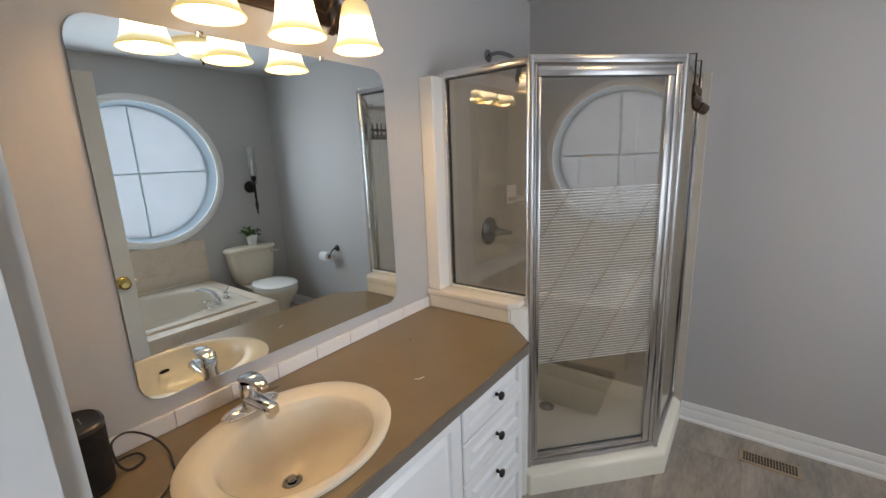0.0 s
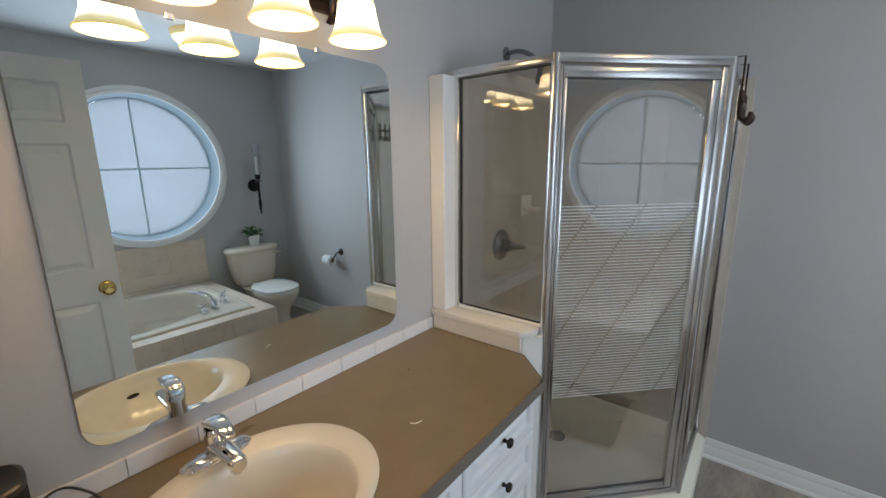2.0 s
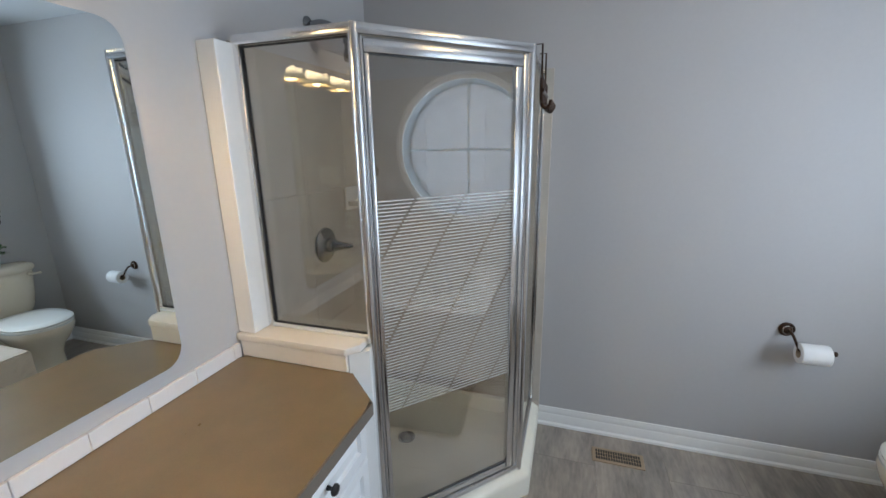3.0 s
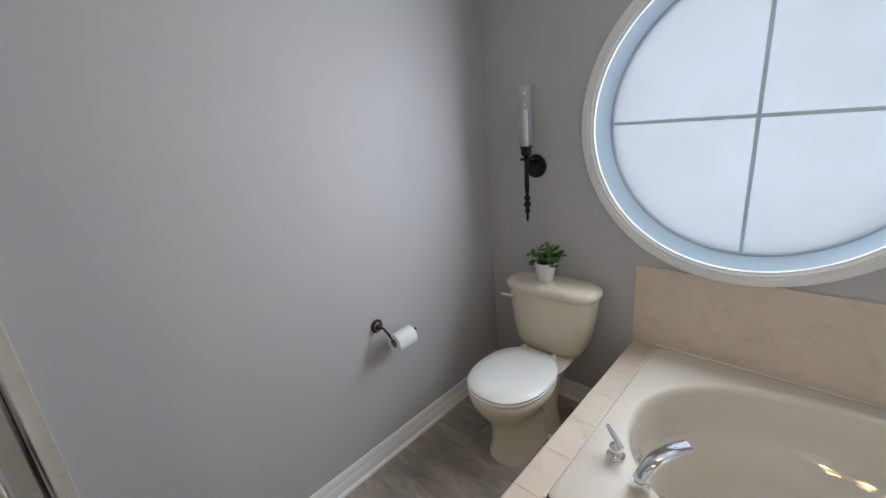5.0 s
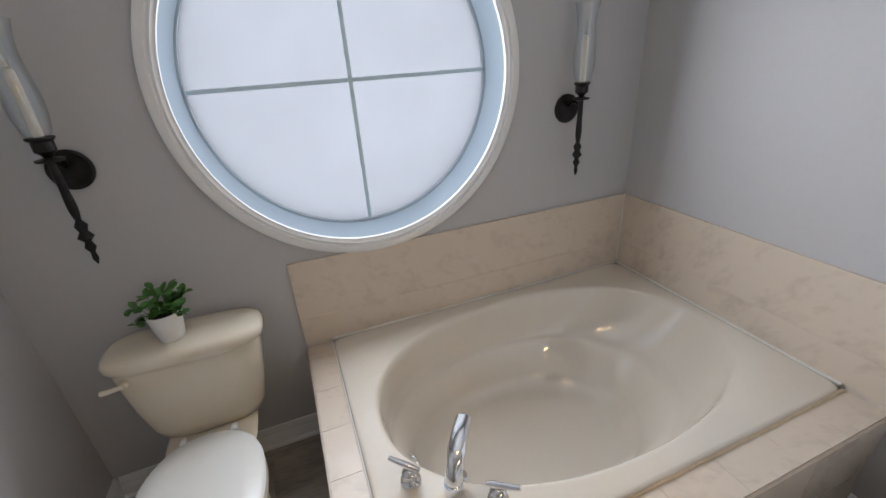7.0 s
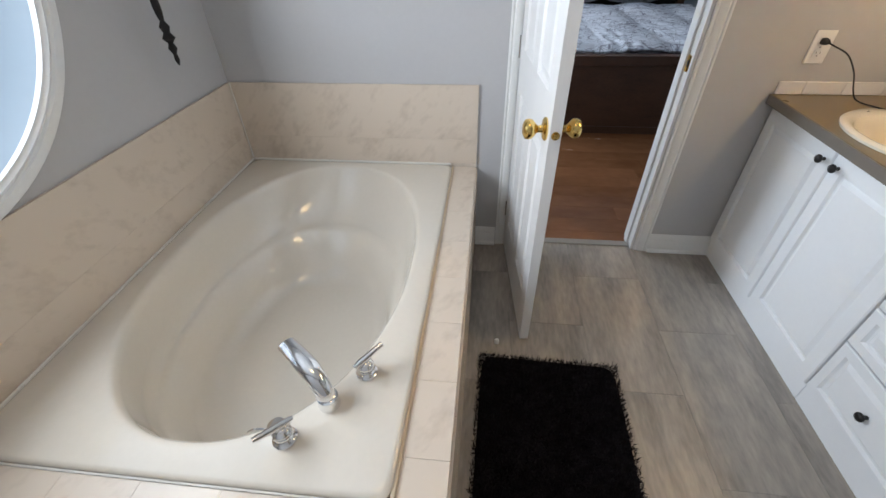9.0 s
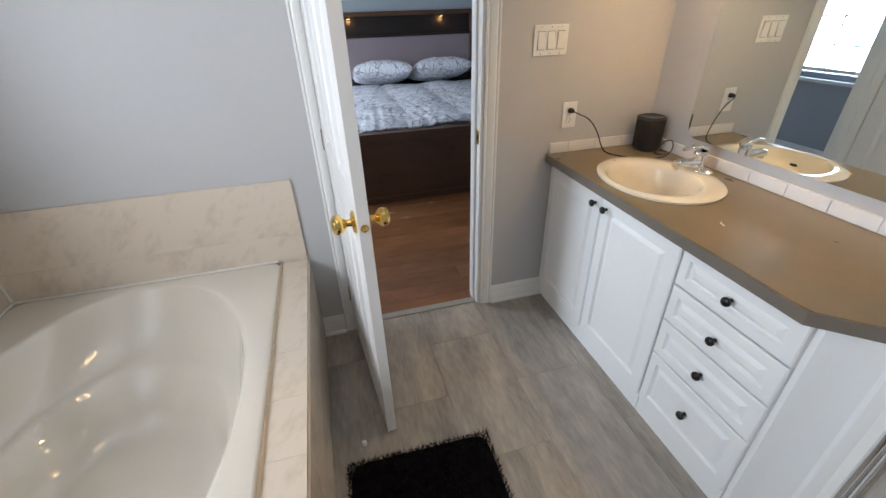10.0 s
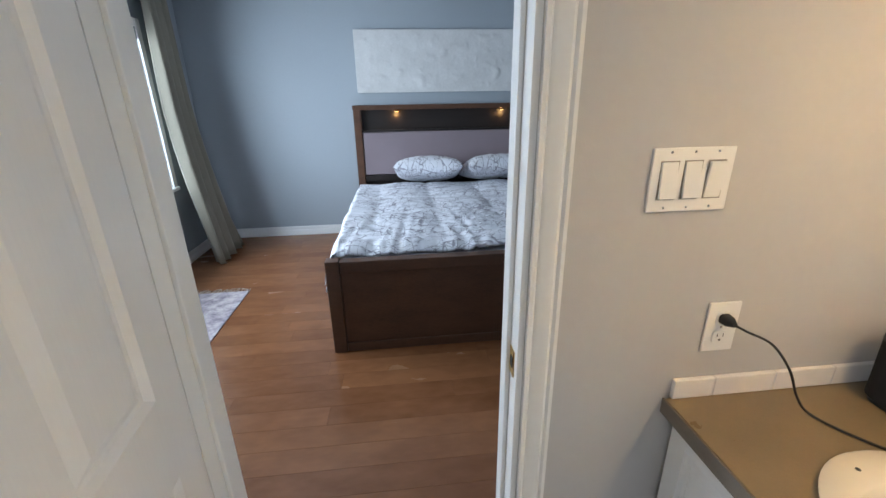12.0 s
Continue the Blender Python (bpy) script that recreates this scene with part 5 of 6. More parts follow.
part("roll", lathe([(0.0195, -0.045), (0.040, -0.045), (0.042, -0.043), (0.042, 0.053), (0.040, 0.055), (0.0195, 0.055), (0.0195, -0.045)], 40, Matrix.Translation((0.0, 0, -0.012)) @ pose(0, 0, 0, 0, 90, 0), caps=False), M_PAPER, rl, "", 40)
part("cardboard_core", lathe([(0.0195, -0.0452), (0.0182, -0.0452), (0.0182, 0.0552), (0.0195, 0.0552)], 28, Matrix.Translation((0.0, 0, -0.012)) @ pose(0, 0, 0, 0, 90, 0), caps=False), mat("cardboard", (0.42, 0.33, 0.24), 0.9), rl, "brown cardboard core", 40)

# floor register
vt = thing("floor_register", (0.480, 3.496, 0.0), "tan metal floor register set in the grey floor", "vent")
b = box(-0.114, 0.114, -0.047, 0.047, -0.003, 0.005, 0.002)
part("frame", b, M_VENT, vt)
for i in range(18):
    for j in range(3):
        x = -0.094 + i * 0.01105
        y = -0.023 + j * 0.023
        part("slot", box(x - 0.0038, x + 0.0038, y - 0.009, y + 0.009, 0.0048, 0.0056), M_DARK, vt)

# bath mat
rug = tagged(new("bath_mat"), "black shaggy bath mat on the grey floor beside the tub", "bath mat")
rug.location = (0.560, 2.478, 0)
part("backing", moved(loft([(0, 0, 0.001, 0.244, 0.368, 14), (0, 0, 0.012, 0.247, 0.372, 14)], 64), pose(0, 0, 0, 0, 0, -1.5)), M_RUG, rug)
rng = np.random.default_rng(7)
nt_ = 26000
px = rng.uniform(-0.257, 0.257, nt_)
py = rng.uniform(-0.381, 0.381, nt_)
an = rng.uniform(0, 2 * np.pi, nt_)
hh = rng.uniform(0.012, 0.022, nt_)
lean = rng.uniform(0.0, 0.018, nt_)
ld = rng.uniform(0, 2 * np.pi, nt_)
w = 0.0019
base_z = 0.010
v = np.zeros((nt_, 3, 3))
v[:, 0] = np.stack([px - w * np.cos(an), py - w * np.sin(an), np.full(nt_, base_z)], 1)
v[:, 1] = np.stack([px + w * np.cos(an), py + w * np.sin(an), np.full(nt_, base_z)], 1)
v[:, 2] = np.stack([px + lean * np.cos(ld), py + lean * np.sin(ld), base_z + hh], 1)
me = bpy.data.meshes.new("shag")
me.from_pydata(v.reshape(-1, 3).tolist(), [], [(3 * i, 3 * i + 1, 3 * i + 2) for i in range(nt_)])
me.materials.append(M_RUG)
pile = new("shag", me)
pile.parent = rug
pile.rotation_euler = (0, 0, radians(-1.5))
pile["kind"] = "stuff"

# ---------------- the bathroom door ----------------
DW, DH, DT = 0.628, 1.87, 0.033
DM = pose(OX1 + 0.014, S + 0.018, 0.008, 0, 0, 95.3)
door = tagged(new("door_1"), "white six-panel bathroom door standing open", "", "", "structure")
door.matrix_basis = DM


def door_leaf():
    """Leaf in x 0..DW, y 0..DT with six moulded panels on both faces."""
    bb = bmesh.new()
    st, mid = 0.085, 0.08
    xs = [0, st, DW / 2 - mid / 2, DW / 2 + mid / 2, DW - st, DW]
    zs = [0, 0.19, 0.80, 0.955, 1.52, 1.61, 1.775, DH]
    holes = {(1, 1), (3, 1), (1, 3), (3, 3), (1, 5), (3, 5)}
    for face, sgn in ((0.0, 1), (DT, -1)):
        for i in range(5):
            for j in range(7):
                x0, x1, z0, z1 = xs[i], xs[i + 1], zs[j], zs[j + 1]
                if (i, j) not in holes:
                    bb.faces.new([bb.verts.new(c) for c in ((x0, face, z0), (x1, face, z0), (x1, face, z1), (x0, face, z1))])
                    continue
                rows = []
                for m, dpt in ((0, 0), (0.009, 0.011), (0.018, 0.011), (0.040, 0.001)):
                    rows.append([bb.verts.new(c) for c in ((x0 + m, face + sgn * dpt, z0 + m), (x1 - m, face + sgn * dpt, z0 + m), (x1 - m, face + sgn * dpt, z1 - m), (x0 + m, face + sgn * dpt, z1 - m))])
                for r0, r1 in zip(rows, rows[1:]):
                    for k in range(4):
                        q = (k + 1) % 4
                        bb.faces.new((r0[k], r0[q], r1[q], r1[k]))
                bb.faces.new(rows[-1])
    for c in (((0, 0, 0), (0, DT, 0), (0, DT, DH), (0, 0, DH)), ((DW, 0, 0), (DW, DT, 0), (DW, DT, DH), (DW, 0, DH)), ((0, 0, 0), (DW, 0, 0), (DW, DT, 0), (0, DT, 0)), ((0, 0, DH), (DW, 0, DH), (DW, DT, DH), (0, DT, DH))):
        bb.faces.new([bb.verts.new(p) for p in c])
    bmesh.ops.remove_doubles(bb, verts=bb.verts, dist=1e-5)
    return bb


part("door_leaf", door_leaf(), M_DOOR, door, "white moulded door leaf", 18)
kz = 0.862
for face, sgn in ((0.0, -1), (DT, 1)):
    h = part("door_knob", lathe([(0.012, 0.006), (0.010, 0.024), (0.016, 0.030), (0.027, 0.040), (0.029, 0.050), (0.026, 0.060), (0.014, 0.066), (0.011, 0.066)], 32, Matrix.Translation((DW - 0.052, face, kz)) @ pose(0, 0, 0, -90 * sgn, 0, 0)), M_BRASS, door, "polished brass door knob", 50)
    part("rosette", lathe([(0.033, 0.0005), (0.033, 0.004), (0.027, 0.009), (0.013, 0.011)], 32, Matrix.Translation((DW - 0.052, face, kz)) @ pose(0, 0, 0, -90 * sgn, 0, 0)), M_BRASS, h, "brass rosette", 40)
part("latch", lathe([(0.012, 0), (0.012, 0.0015)], 20, Matrix.Translation((DW, DT / 2, kz)) @ pose(0, 0, 0, 0, 90, 0)), M_BRASS, door, "brass latch plate")
part("latch_bolt", box(DW + 0.001, DW + 0.009, DT / 2 - 0.006, DT / 2 + 0.006, kz - 0.007, kz + 0.007, 0.002), M_BRASS, door, "brass latch bolt")
for z in (0.22, 0.95, 1.66):
    part("hinge", lathe([(0.005, -0.04), (0.005, 0.04)], 12, Matrix.Translation((-0.002, -0.003, z))), M_ALU, door, "small steel hinge")
ds = thing("door_stop_spring", (0.74, 2.02, 0), "tiny white floor door stop behind the open door", "door stop")
part("bumper", lathe([(0.010, 0), (0.010, 0.012), (0.006, 0.018)], 16), M_PLATE, ds, "", 40)

# ---------------- bedroom ----------------
bed = thing("bed", (-0.32, -1.38, 0), "dark wood bed with an upholstered lit headboard and panelled footboard", "bed")
o = Vector((-0.32, -1.38, 0))
MO = Matrix.Translation(-o)
BX0, BX1, HY = -1.29, 0.70, -2.465
FY = -0.11
for x0, x1 in ((BX0, BX0 + 0.075), (BX1 - 0.075, BX1)):
    part("footboard_post", moved(box(x0, x1, FY - 0.075, FY, 0, 0.575, 0.004), MO), M_BEDWOOD, bed, "dark walnut post")
    part("headboard_post", moved(box(x0, x1, HY - 0.055, HY + 0.02, 0, 1.350, 0.004), MO), M_BEDWOOD, bed, "dark walnut post")
part("footboard_panel", moved(box(BX0 + 0.076, BX1 - 0.076, FY - 0.055, FY - 0.022, 0.05, 0.52), MO), M_BEDWOOD, bed, "flat walnut panel")
part("footboard_top_rail", moved(box(BX0 + 0.076, BX1 - 0.076, FY - 0.07, FY - 0.004, 0.505, 0.57, 0.004), MO), M_BEDWOOD, bed)
part("footboard_bottom_rail", moved(box(BX0 + 0.076, BX1 - 0.076, FY - 0.065, FY - 0.008, 0.0, 0.055, 0.004), MO), M_BEDWOOD, bed)
part("headboard_top_rail", moved(box(BX0 - 0.004, BX1 + 0.004, HY - 0.056, HY + 0.028, 1.310, 1.357, 0.004), MO), M_BEDWOOD, bed)
part("headboard_niche", moved(box(BX0 + 0.076, BX1 - 0.076, HY - 0.055, HY - 0.045, 0.25, 1.310), MO), M_BEDWOOD_DARK, bed, "black walnut back")
part("niche_shelf", moved(box(BX0 + 0.076, BX1 - 0.076, HY - 0.045, HY + 0.004, 1.092, 1.112), MO), M_BEDWOOD_DARK, bed)
part("upholstered_panel", moved(box(BX0 + 0.078, BX1 - 0.078, HY - 0.044, HY + 0.008, 0.650, 1.090, 0.012), MO), M_UPHOL, bed, "mauve grey fabric panel")
part("headboard_bottom_rail", moved(box(BX0 + 0.076, BX1 - 0.076, HY - 0.044, HY + 0.010, 0.585, 0.645, 0.003), MO), M_BEDWOOD_DARK, bed)
M_LED = emit("warm_led", (1.0, 0.66, 0.28), 6.0)
for x in (0.262, -0.848):
    sp_ = part("reading_light", moved(lathe([(0.022, 0), (0.026, -0.012), (0.020, -0.020)], 20, Matrix.Translation((x, HY - 0.012, 1.310))), MO), M_BRASS, bed, "small recessed headboard light", 40)
    part("lens", moved(lathe([(0.017, -0.0205), (0.016, -0.0225)], 16, Matrix.Translation((x, HY - 0.012, 1.310))), MO), M_LED, sp_, "lit warm lens")
    lamp("headboard_glow", "POINT", pose(x, HY - 0.010, 1.262), 0.5, (1.0, 0.58, 0.2), radius=0.015)
for x0 in (BX0 + 0.02, BX1 - 0.05):
    part("side_rail", moved(box(x0, x0 + 0.03, HY + 0.02, FY - 0.076, 0.12, 0.34, 0.004), MO), M_BEDWOOD, bed)
for y in (HY + 0.4, -1.0):
    for x in (-0.9, 0.3):
        part("support_leg", moved(box(x - 0.03, x + 0.03, y - 0.03, y + 0.03, 0, 0.12), MO), M_BEDWOOD, bed)
part("slat_base", moved(box(BX0 + 0.052, BX1 - 0.052, HY + 0.022, FY - 0.078, 0.12, 0.30), MO), M_BEDWOOD_DARK, bed)
mt = thing("mattress", (-0.32, -1.38, 0.301), "white mattress on the dark wood bed", "mattress")
part("pad", moved(box(BX0 + 0.055, BX1 - 0.055, HY + 0.025, FY - 0.082, 0.301, 0.555, 0.05, 4), Matrix.Translation(-Vector((-0.32, -1.38, 0.301)))), M_MATTRESS, mt, "", 60)


def cloth(nx, ny, fn):
    bb = bmesh.new()
    g = [[bb.verts.new(fn(i / nx, j / ny)) for j in range(ny + 1)] for i in range(nx + 1)]
    for i in range(nx):
        for j in range(ny):
            bb.faces.new((g[i][j], g[i + 1][j], g[i + 1][j + 1], g[i][j + 1]))
    return bb


def comforter(u, v):
    x = BX0 - 0.02 + (BX1 - BX0 + 0.05) * u
    y = HY + 0.35 + (FY - 0.10 - HY - 0.35) * v
    ed = min(u, 1 - u) * (BX1 - BX0)
    z = 0.592 + 0.020 * noise.noise(Vector((x * 2.2, y * 2.2, 1)))
    fx, fy = (x * 2.2) % 1.0, (y * 2.0) % 1.0
    z += 0.022 * (math.sin(math.pi * fx) * math.sin(math.pi * fy)) ** 0.5
    cr = noise.noise(Vector((x * 14 + 3 * noise.noise(Vector((x * 5, y * 5, 0))), y * 9, 3)))
    z += (0.005 + 0.005 * v) * (1 - abs(cr) * 2.2)
    fan = noise.noise(Vector((math.atan2(x - 0.05, 0.5 + v) * 16, v * 1.5, 6)))
    z += 0.020 * max(0.0, v - 0.45) * (1 - abs(fan) * 3)
    if ed < 0.07:
        z -= (0.07 - ed) * 3.2
    e2 = min(v, 1) * 1.0
    if v > 0.96:
        z -= (v - 0.96) * 1.0
    return (x - (-0.32), y + 1.38, z - 0.556)


cf = thing("comforter", (-0.32, -1.38, 0.556), "white quilted comforter with a grey branch print on the bed", "comforter")
b = cloth(110, 120, comforter)
cm = part("cover", b, M_COMFORTER, cf, "", 180)
md = cm.modifiers.new("thick", "SOLIDIFY")
md.thickness = 0.012


def side_border(u, v):
    x = BX1 - 0.055 + 0.085 * math.sin(u * 1.4)
    y = HY + 0.36 + (FY - 0.10 - HY - 0.36) * v
    z = 0.600 - 0.20 * u * u - 0.006 + 0.010 * noise.noise(Vector((u * 2, y * 5, 9)))
    return (x + 0.012 * noise.noise(Vector((y * 4, u, 2))) + 0.32, y + 1.38, z - 0.556)


part("side_border", cloth(10, 60, side_border), M_MATTRESS, cf, "plain white comforter border", 180)


def pillow(x, y, rz):
    p = thing("pillow", (x, y, 0.60), "white bed pillow with a grey branch print against the headboard", "pillow", "bed pillows")
    bb = bmesh.new()
    bmesh.ops.create_grid(bb, x_segments=44, y_segments=30, size=1.0)
    top = bb.verts[:]
    for vtx in top:
        a, c = vtx.co.x, vtx.co.y
        puff = max(0.0, (1 - abs(a) ** 2.6) * (1 - abs(c) ** 2.6)) ** 0.42
        fold = 0.012 * noise.noise(Vector((a * 4 + x * 5, c * 5, 2))) + 0.008 * noise.noise(Vector((a * 11, c * 9, y)))
        px_ = a * 0.34 * (1 - 0.03 * (1 - abs(c) ** 2))
        py_ = c * 0.30 * (1 - 0.04 * (1 - abs(a) ** 2))
        vtx.co = (px_, py_, 0.120 + 0.135 * puff + fold * puff)
    low = bmesh.ops.duplicate(bb, geom=bb.verts[:] + bb.edges[:] + bb.faces[:])["geom"]
    for vtx in [g_ for g_ in low if isinstance(g_, bmesh.types.BMVert)]:
        vtx.co.z = 0.120 - (vtx.co.z - 0.120) * 0.72
    bmesh.ops.remove_doubles(bb, verts=bb.verts, dist=0.0004)
    part("case", bb, M_COMFORTER, p, "", 70)
    p.rotation_euler = (radians(16), 0, radians(rz))


pillow(-0.03, -2.19, -3)
pillow(-0.73, -2.19, 4)

art = thing("wall_art", (-0.29, BS, 1.475), "wide white textured plaster canvas above the bed", "painting")
M_ART = mat("white_plaster_relief", (0.68, 0.68, 0.67), 0.8, color2=(0.55, 0.55, 0.54), scale=6, fine=50, bump=1.0, bump_scale=14)
part("canvas", box(-0.93, 0.93, 0.002, 0.035, 0, 0.575, 0.003), mat("canvas_edge", (0.68, 0.68, 0.67), 0.8), art)


def relief(u, v):
    x, z = -0.925 + 1.85 * u, 0.004 + 0.567 * v
    h = 0.004 * noise.noise(Vector((x * 6, z * 6, 2)))
    r = noise.noise(Vector((x * 9, z * 11, 8)))
    h += 0.016 * max(0, r - 0.18) + 0.007 * max(0, noise.noise(Vector((x * 30, z * 22, 4))) - 0.2)
    ed = min(u * 1.85, (1 - u) * 1.85, v * 0.57, (1 - v) * 0.57)
    return (x, 0.0365 + max(0, h) * min(1, ed * 20), z)


part("relief", cloth(150, 55, relief), M_ART, art, "raised plaster texture", 60)

# bedroom window
bw = tagged(new("window_2"), "white framed bedroom window with a grid of muntins", "", "", "structure")
x0, x1 = BE + 0.03, BE + 0.09
# Frame and muntins reuse the round window's white with shade put into its colour.
for a, c, z0, z1 in ((WY0, WY0 + 0.05, WZ0, WZ1), (WY1 - 0.05, WY1, WZ0, WZ1), ((WY0 + WY1) / 2 - 0.03, (WY0 + WY1) / 2 + 0.03, WZ0 + 0.05, WZ1 - 0.05)):
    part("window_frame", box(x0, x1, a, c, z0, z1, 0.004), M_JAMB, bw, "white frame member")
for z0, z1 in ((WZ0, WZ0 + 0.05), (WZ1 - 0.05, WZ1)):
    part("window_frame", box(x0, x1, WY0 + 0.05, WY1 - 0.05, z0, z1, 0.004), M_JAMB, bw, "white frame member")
for a, c in ((WY0 + 0.05, (WY0 + WY1) / 2 - 0.03), ((WY0 + WY1) / 2 + 0.03, WY1 - 0.05)):
    pn = part("pane", box(BE + 0.058, BE + 0.062, a, c, WZ0 + 0.05, WZ1 - 0.05), M_CLEARGLASS, bw, "clear glass")
    pn.visible_shadow = False
    for k in range(1, 3):
        yy = a + (c - a) * k / 3
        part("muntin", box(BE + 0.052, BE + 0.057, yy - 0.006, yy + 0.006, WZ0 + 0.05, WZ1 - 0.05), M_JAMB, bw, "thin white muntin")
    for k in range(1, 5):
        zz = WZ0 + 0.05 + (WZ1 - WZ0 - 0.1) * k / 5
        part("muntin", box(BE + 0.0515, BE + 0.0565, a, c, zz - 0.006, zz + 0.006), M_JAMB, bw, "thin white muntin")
part("window_sill", box(BE - 0.035, BE + 0.03, WY0 - 0.06, WY1 + 0.06, WZ0 - 0.03, WZ0, 0.005), M_TRIM, bw, "white sill")
for a, c, z0, z1 in ((WY0 - 0.06, WY0, WZ0, WZ1 + 0.06), (WY1, WY1 + 0.06, WZ0, WZ1 + 0.06), (WY0, WY1, WZ1, WZ1 + 0.06)):
    part("window_casing", box(BE - 0.016, BE - 0.001, a, c, z0, z1, 0.003), M_TRIM, bw, "white casing")
structure("blind_headrail", box(BE - 0.01, BE + 0.028, WY0 + 0.005, WY1 - 0.005, WZ1 - 0.09, WZ1 - 0.002, 0.004), mat("grey_blind", (0.30, 0.34, 0.37), 0.6), "rolled grey blind at the window head")

def curtain(y0, y1, name_label):
    c = thing("curtain", (BE - 0.12, (y0 + y1) / 2, 0), name_label, "curtain")
    bb = bmesh.new()
    cols, rows_ = 90, 24
    g = []
    ln = y1 - y0
    for i in range(cols + 1):
        u = i / cols
        col = []
        for j in range(rows_ + 1):
            v = j / rows_
            z = 2.24 * (1 - v) + 0.008
            spread = 0.80 + 0.30 * v + 0.22 * max(0, v - 0.75)
            y = (u - 0.5) * ln * spread + 0.012 * math.sin(5 * v + 3 * u)
            x = (0.030 + 0.024 * v) * math.sin(u * 2 * math.pi * 4 + 0.9 * math.sin(4 * v) + 0.8 * math.sin(7 * u)) - 0.34 * max(0, v - 0.35) ** 1.5
            col.append(bb.verts.new((x, y, z)))
        g.append(col)
    for i in range(cols):
        for j in range(rows_):
            bb.faces.new((g[i][j], g[i + 1][j], g[i + 1][j + 1], g[i][j + 1]))
    cp = part("fabric", bb, M_CURTAIN, c, "", 180)
    md = cp.modifiers.new("thick", "SOLIDIFY")
    md.thickness = 0.003
    return c


curtain(-2.20, -1.74, "olive grey pleated floor-length curtain beside the bedroom window")
rod = thing("curtain_rod", (BE - 0.12, -0.73, 2.262), "dark metal curtain rod above the bedroom window", "curtain rod")
part("rod", tube([(0, -1.42, 0), (0, 1.42, 0)], 0.011, 14), M_IRON, rod, "", 50)
for y in (-1.42, 1.42):
    part("finial", lathe([(0.012, -0.01), (0.024, 0.0), (0.024, 0.014), (0.008, 0.03)], 16, Matrix.Translation((0, y, 0)) @ pose(0, 0, 0, -90 if y > 0 else 90, 0, 0)), M_IRON, rod, "", 50)
for y in (-1.2, 1.2):
    part("bracket", tube([(0, y, -0.008), (0.06, y, -0.02), (0.119, y, -0.02)], 0.006, 8), M_IRON, rod)

ar = thing("area_rug", (1.82, -0.36, 0), "faded patterned area rug with cream fringe on the bedroom floor", "rug")
part("field", box(-0.33, 0.33, -0.70, 0.75, 0.001, 0.009, 0.002), M_ARTRUG, ar)
rg = random.Random(3)
for s, yy in ((-1, -0.70), (1, 0.75)):
    bb = bmesh.new()
    for k in range(50):
        x = -0.325 + 0.65 * k / 49
        tube([(x, yy, 0.005), (x + rg.uniform(-0.01, 0.01), yy + s * 0.035, 0.004), (x + rg.uniform(-0.02, 0.02), yy + s * rg.uniform(0.05, 0.08), 0.003)], 0.0018, 5, bm=bb)
    part("fringe", bb, M_FRINGE, ar, "cream knotted fringe")

# outside the bedroom window
M_GRASS = mat("lawn", (0.06, 0.09, 0.035), 0.95, vary=0.25, scale=2)
structure("ground", box(2.9, 300, -200, 200, -3.2, -3.0), M_GRASS, "flat ground outside")
M_SIDING = mat("pale_siding", (0.55, 0.54, 0.50), 0.8, vary=0.04)
M_ROOF = mat("grey_shingle_roof", (0.16, 0.16, 0.17), 0.9, vary=0.15, scale=6)


def house(x, y, w, d, h, rh):
    hs = thing("neighbour_house", (x, y, -3.0), "pale sided house with a grey shingle roof across the street", "house", "houses across the street")
    part("wall", box(0, d, -w / 2, w / 2, 0, h), M_SIDING, hs)
    bb = bmesh.new()
    e = 0.4
    vs = [bb.verts.new(c) for c in ((-e, -w / 2 - e, h), (d + e, -w / 2 - e, h), (d + e, w / 2 + e, h), (-e, w / 2 + e, h), (d / 2, -w / 2 + 1.2, h + rh), (d / 2, w / 2 - 1.2, h + rh))]
    for f in ((0, 1, 2, 3), (0, 3, 5, 4), (1, 4, 5, 2), (0, 4, 1), (3, 2, 5)):
        bb.faces.new([vs[k] for k in f])
    part("roof", bb, M_ROOF, hs)
    for k in range(3):
        for fl in range(2):
            yy = -w / 2 + w * (k + 0.5) / 3
            wn = part("window", box(-0.06, 0.02, yy - 0.6, yy + 0.6, 0.9 + 2.8 * fl, 2.2 + 2.8 * fl), M_TRIM, hs)
            part("pane", box(-0.08, -0.062, yy - 0.52, yy + 0.52, 0.98 + 2.8 * fl, 2.12 + 2.8 * fl), M_BEDWOOD_DARK, wn, "dark window glass")


for k in range(5):
    house(24, -34 + 13 * k, 10, 9, 5.4, 2.6)

# ---------------- tiles and boards ----------------
def tile_piece(name, cache, sx, sy, sz, m, parent, material, bev=0.0005):
    key = (name, round(sx, 4), round(sy, 4), round(sz, 4))
    if key not in cache:
        ob = part(name, box(-sx / 2, sx / 2, -sy / 2, sy / 2, -sz / 2, sz / 2, bev, 1), material, parent)
        cache[key] = ob.data
    else:
        ob = new(name, cache[key])
        ob.parent = parent
    ob.matrix_basis = m
    return ob


cache = {}
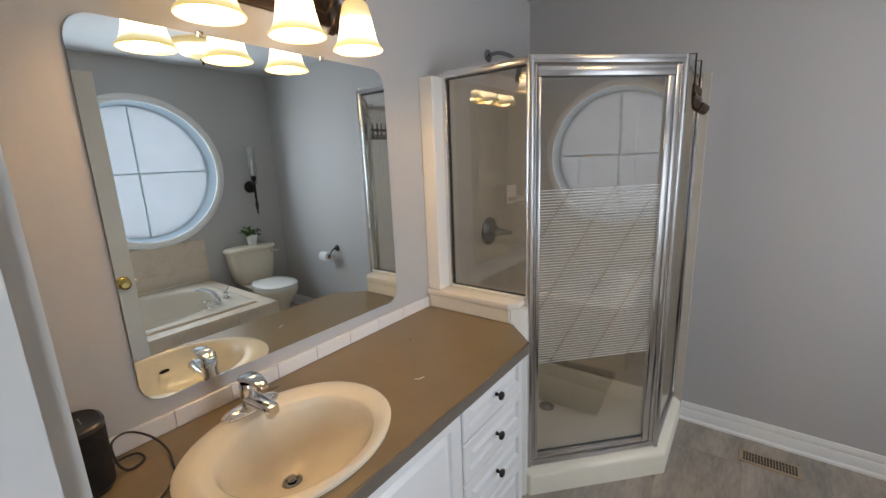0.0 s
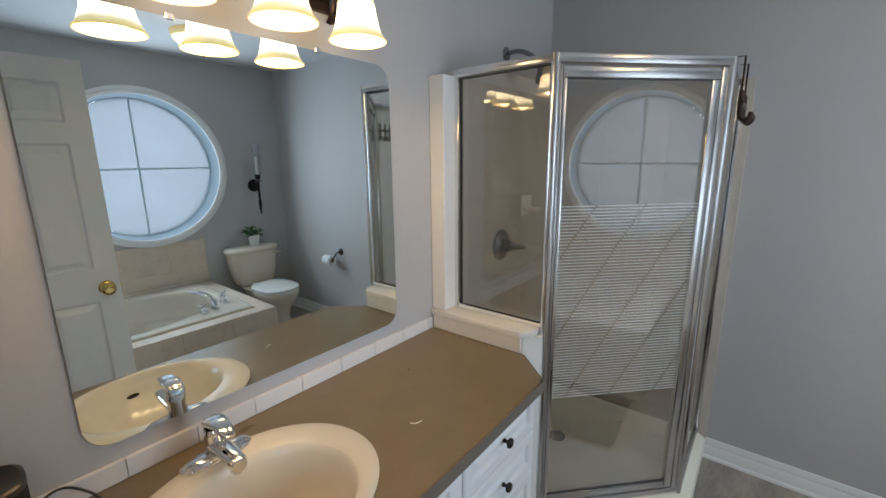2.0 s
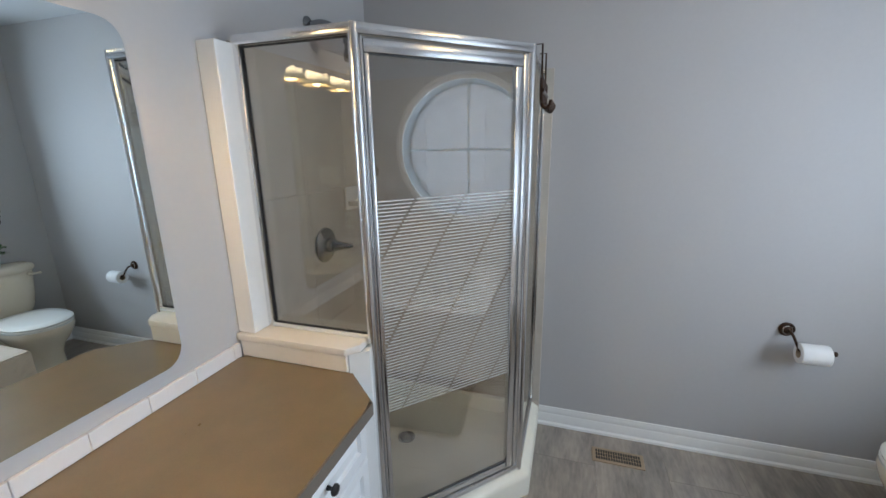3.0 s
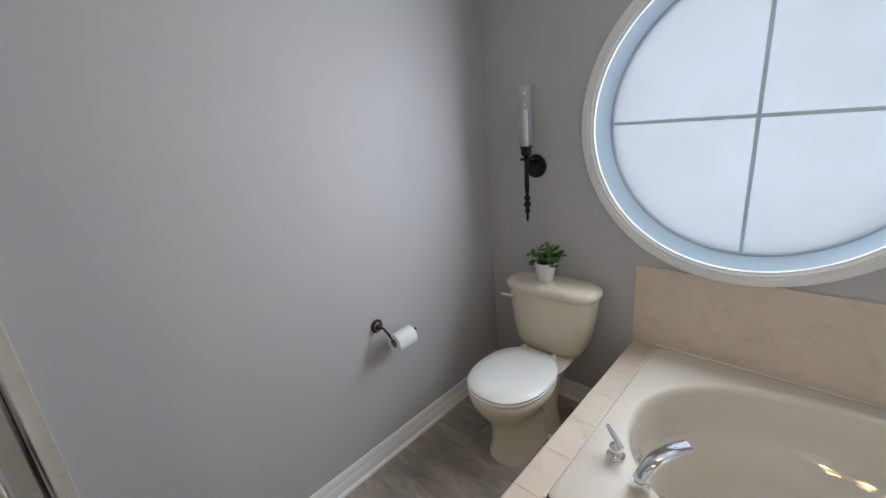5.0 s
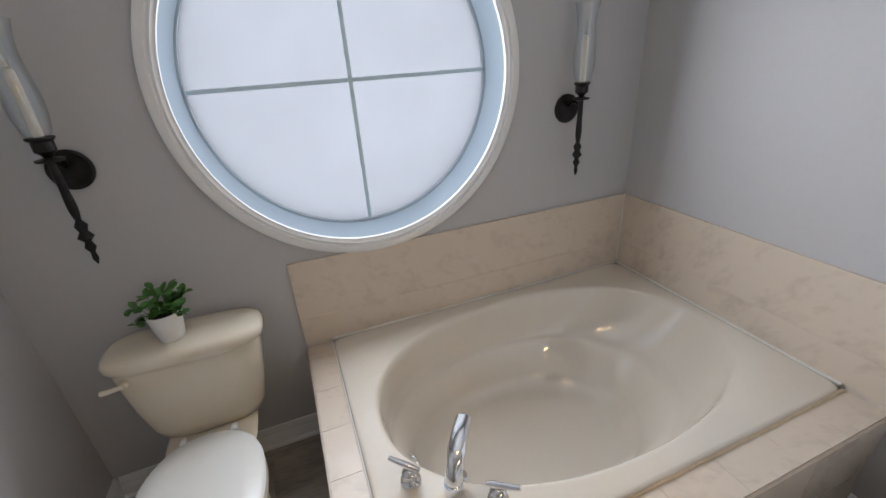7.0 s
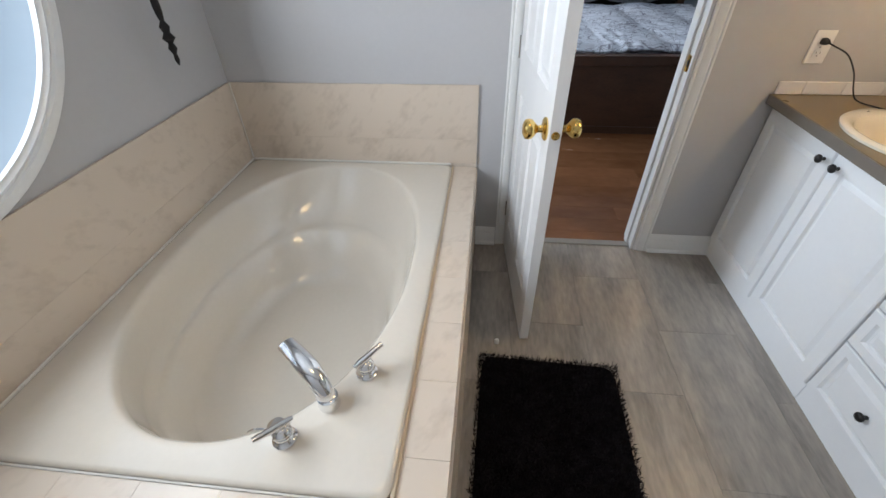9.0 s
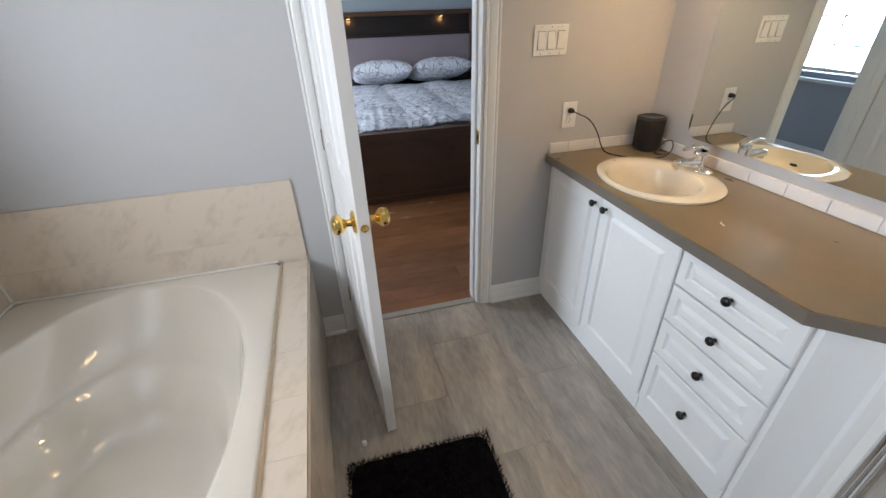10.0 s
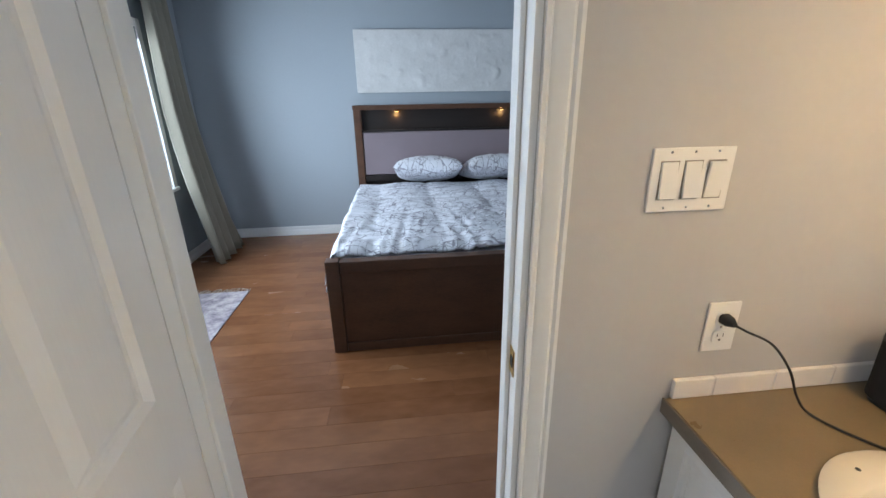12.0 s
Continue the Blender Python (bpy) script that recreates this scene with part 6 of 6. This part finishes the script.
# tub front and deck tiles
y = 2.893
while y > S + 0.01:
    y0 = max(y - 0.192, S + 0.002)
    tile_piece("tile", cache, 0.104, y - y0 - 0.0006, 0.008, pose(0.9145, (y + y0) / 2, 0.436), dk, M_MARBLE)
    y = y0
x = 0.967
while x < E - 0.01:
    x1 = min(x + 0.178, E - 0.002)
    tile_piece("tile", cache, x1 - x - 0.0006, 0.092, 0.008, pose((x + x1) / 2, 2.847, 0.436), bdk, M_MARBLE)
    x = x1
y = 2.893
while y > S + 0.01:
    y0 = max(y - 0.30, S + 0.002)
    for z0, z1 in ((0.002, 0.215), (0.217, 0.431)):
        tile_piece("tile", cache, 0.006, y - y0 - 0.0012, z1 - z0, pose(0.859, (y + y0) / 2, (z0 + z1) / 2), dk, M_MARBLE)
    y = y0
x = 0.862
while x < E - 0.01:
    x1 = min(x + 0.30, E - 0.002)
    for z0, z1 in ((0.002, 0.215), (0.217, 0.431)):
        tile_piece("tile", cache, x1 - x - 0.002, 0.006, z1 - z0, pose((x + x1) / 2, 2.896, (z0 + z1) / 2), bdk, M_MARBLE)
    x = x1
# splash tiles
se_w = structure("splash_east", box(E - 0.007, E - 0.0005, S + 0.001, 2.897, 0.44, 0.810), M_TILE_GROUT, "tile splash behind the tub")
ss_w = structure("splash_south", box(0.862, E - 0.007, S + 0.0005, S + 0.007, 0.44, 0.810), M_TILE_GROUT, "tile splash at the tub's end")
for z0, z1 in ((0.459, 0.5738), (0.5742, 0.811)):
    tile_piece("tile", cache, 0.005, 2.897 - S - 0.011, z1 - z0, pose(E - 0.0095, (2.897 + S + 0.011) / 2, (z0 + z1) / 2), se_w, M_MARBLE)
    tile_piece("tile", cache, E - 0.012 - 0.862, 0.005, z1 - z0, pose((0.862 + E - 0.012) / 2, S + 0.0095, (z0 + z1) / 2), ss_w, M_MARBLE)
structure("caulk", box(E - 0.019, E - 0.0125, S + 0.02, 2.795, 0.4525, 0.4612, 0.002), M_CAULKWHITE, "white caulk line along the tub")
structure("caulk", box(E - 0.0185, E - 0.0125, S + 0.0125, S + 0.0185, 0.464, 0.812, 0.002), M_CAULKWHITE, "white caulk line in the splash corner")
structure("caulk", box(0.98, E - 0.019, S + 0.0125, S + 0.020, 0.4525, 0.4612, 0.002), M_CAULKWHITE, "white caulk line along the tub")

# bathroom floor tiles
fl = tagged(new("floor_bath"), "grey wood-look vinyl floor tiles", "", "", "structure")
tw, tlg = 0.305, 0.61
col = 0
x = W + 0.02 - tw * 0.2
while x < E:
    y = S - 0.015 - (0.36 if col % 2 else 0.05)
    while y < N:
        a0, a1, c0, c1 = max(x, W + 0.001), min(x + tw, E - 0.001), max(y, S - 0.015), min(y + tlg, N - 0.001)
        if a1 - a0 > 0.01 and c1 - c0 > 0.01:
            tile_piece("tile", cache, a1 - a0 - 0.0008, c1 - c0 - 0.0008, 0.004, pose((a0 + a1) / 2, (c0 + c1) / 2, -0.002), fl, M_FLOOR, 0.0004)
        y += tlg
    x += tw
    col += 1

# bedroom boards
bf = tagged(new("floor_bedroom"), "red brown hardwood floor boards", "", "", "structure")
rg = random.Random(11)
y = BS
while y < S - 0.06:
    yy = min(y + 0.125, S - 0.056)
    x = BW - rg.uniform(0, 0.8)
    while x < BE:
        ln = rg.choice((0.6, 0.9, 1.1, 1.3))
        a0, a1 = max(x, BW + 0.001), min(x + ln, BE - 0.001)
        if yy > SB - 0.001:
            a0, a1 = max(a0, OX0 + 0.0125), min(a1, OX1 - 0.0125)
        if a1 - a0 > 0.01:
            tile_piece("board", cache, a1 - a0 - 0.0008, yy - y - 0.0008, 0.004, pose((a0 + a1) / 2, (y + yy) / 2, -0.002), bf, M_WOODFLOOR, 0.0003)
        x += ln
    y = yy

# the plan above is drawn at 1 : 1.07; bring everything to true size
REAL = 1.07
for ob in scene.objects:
    if ob.parent is None and ob is not cam:
        ob.matrix_basis = Matrix.Diagonal((REAL, REAL, REAL, 1)) @ ob.matrix_basis
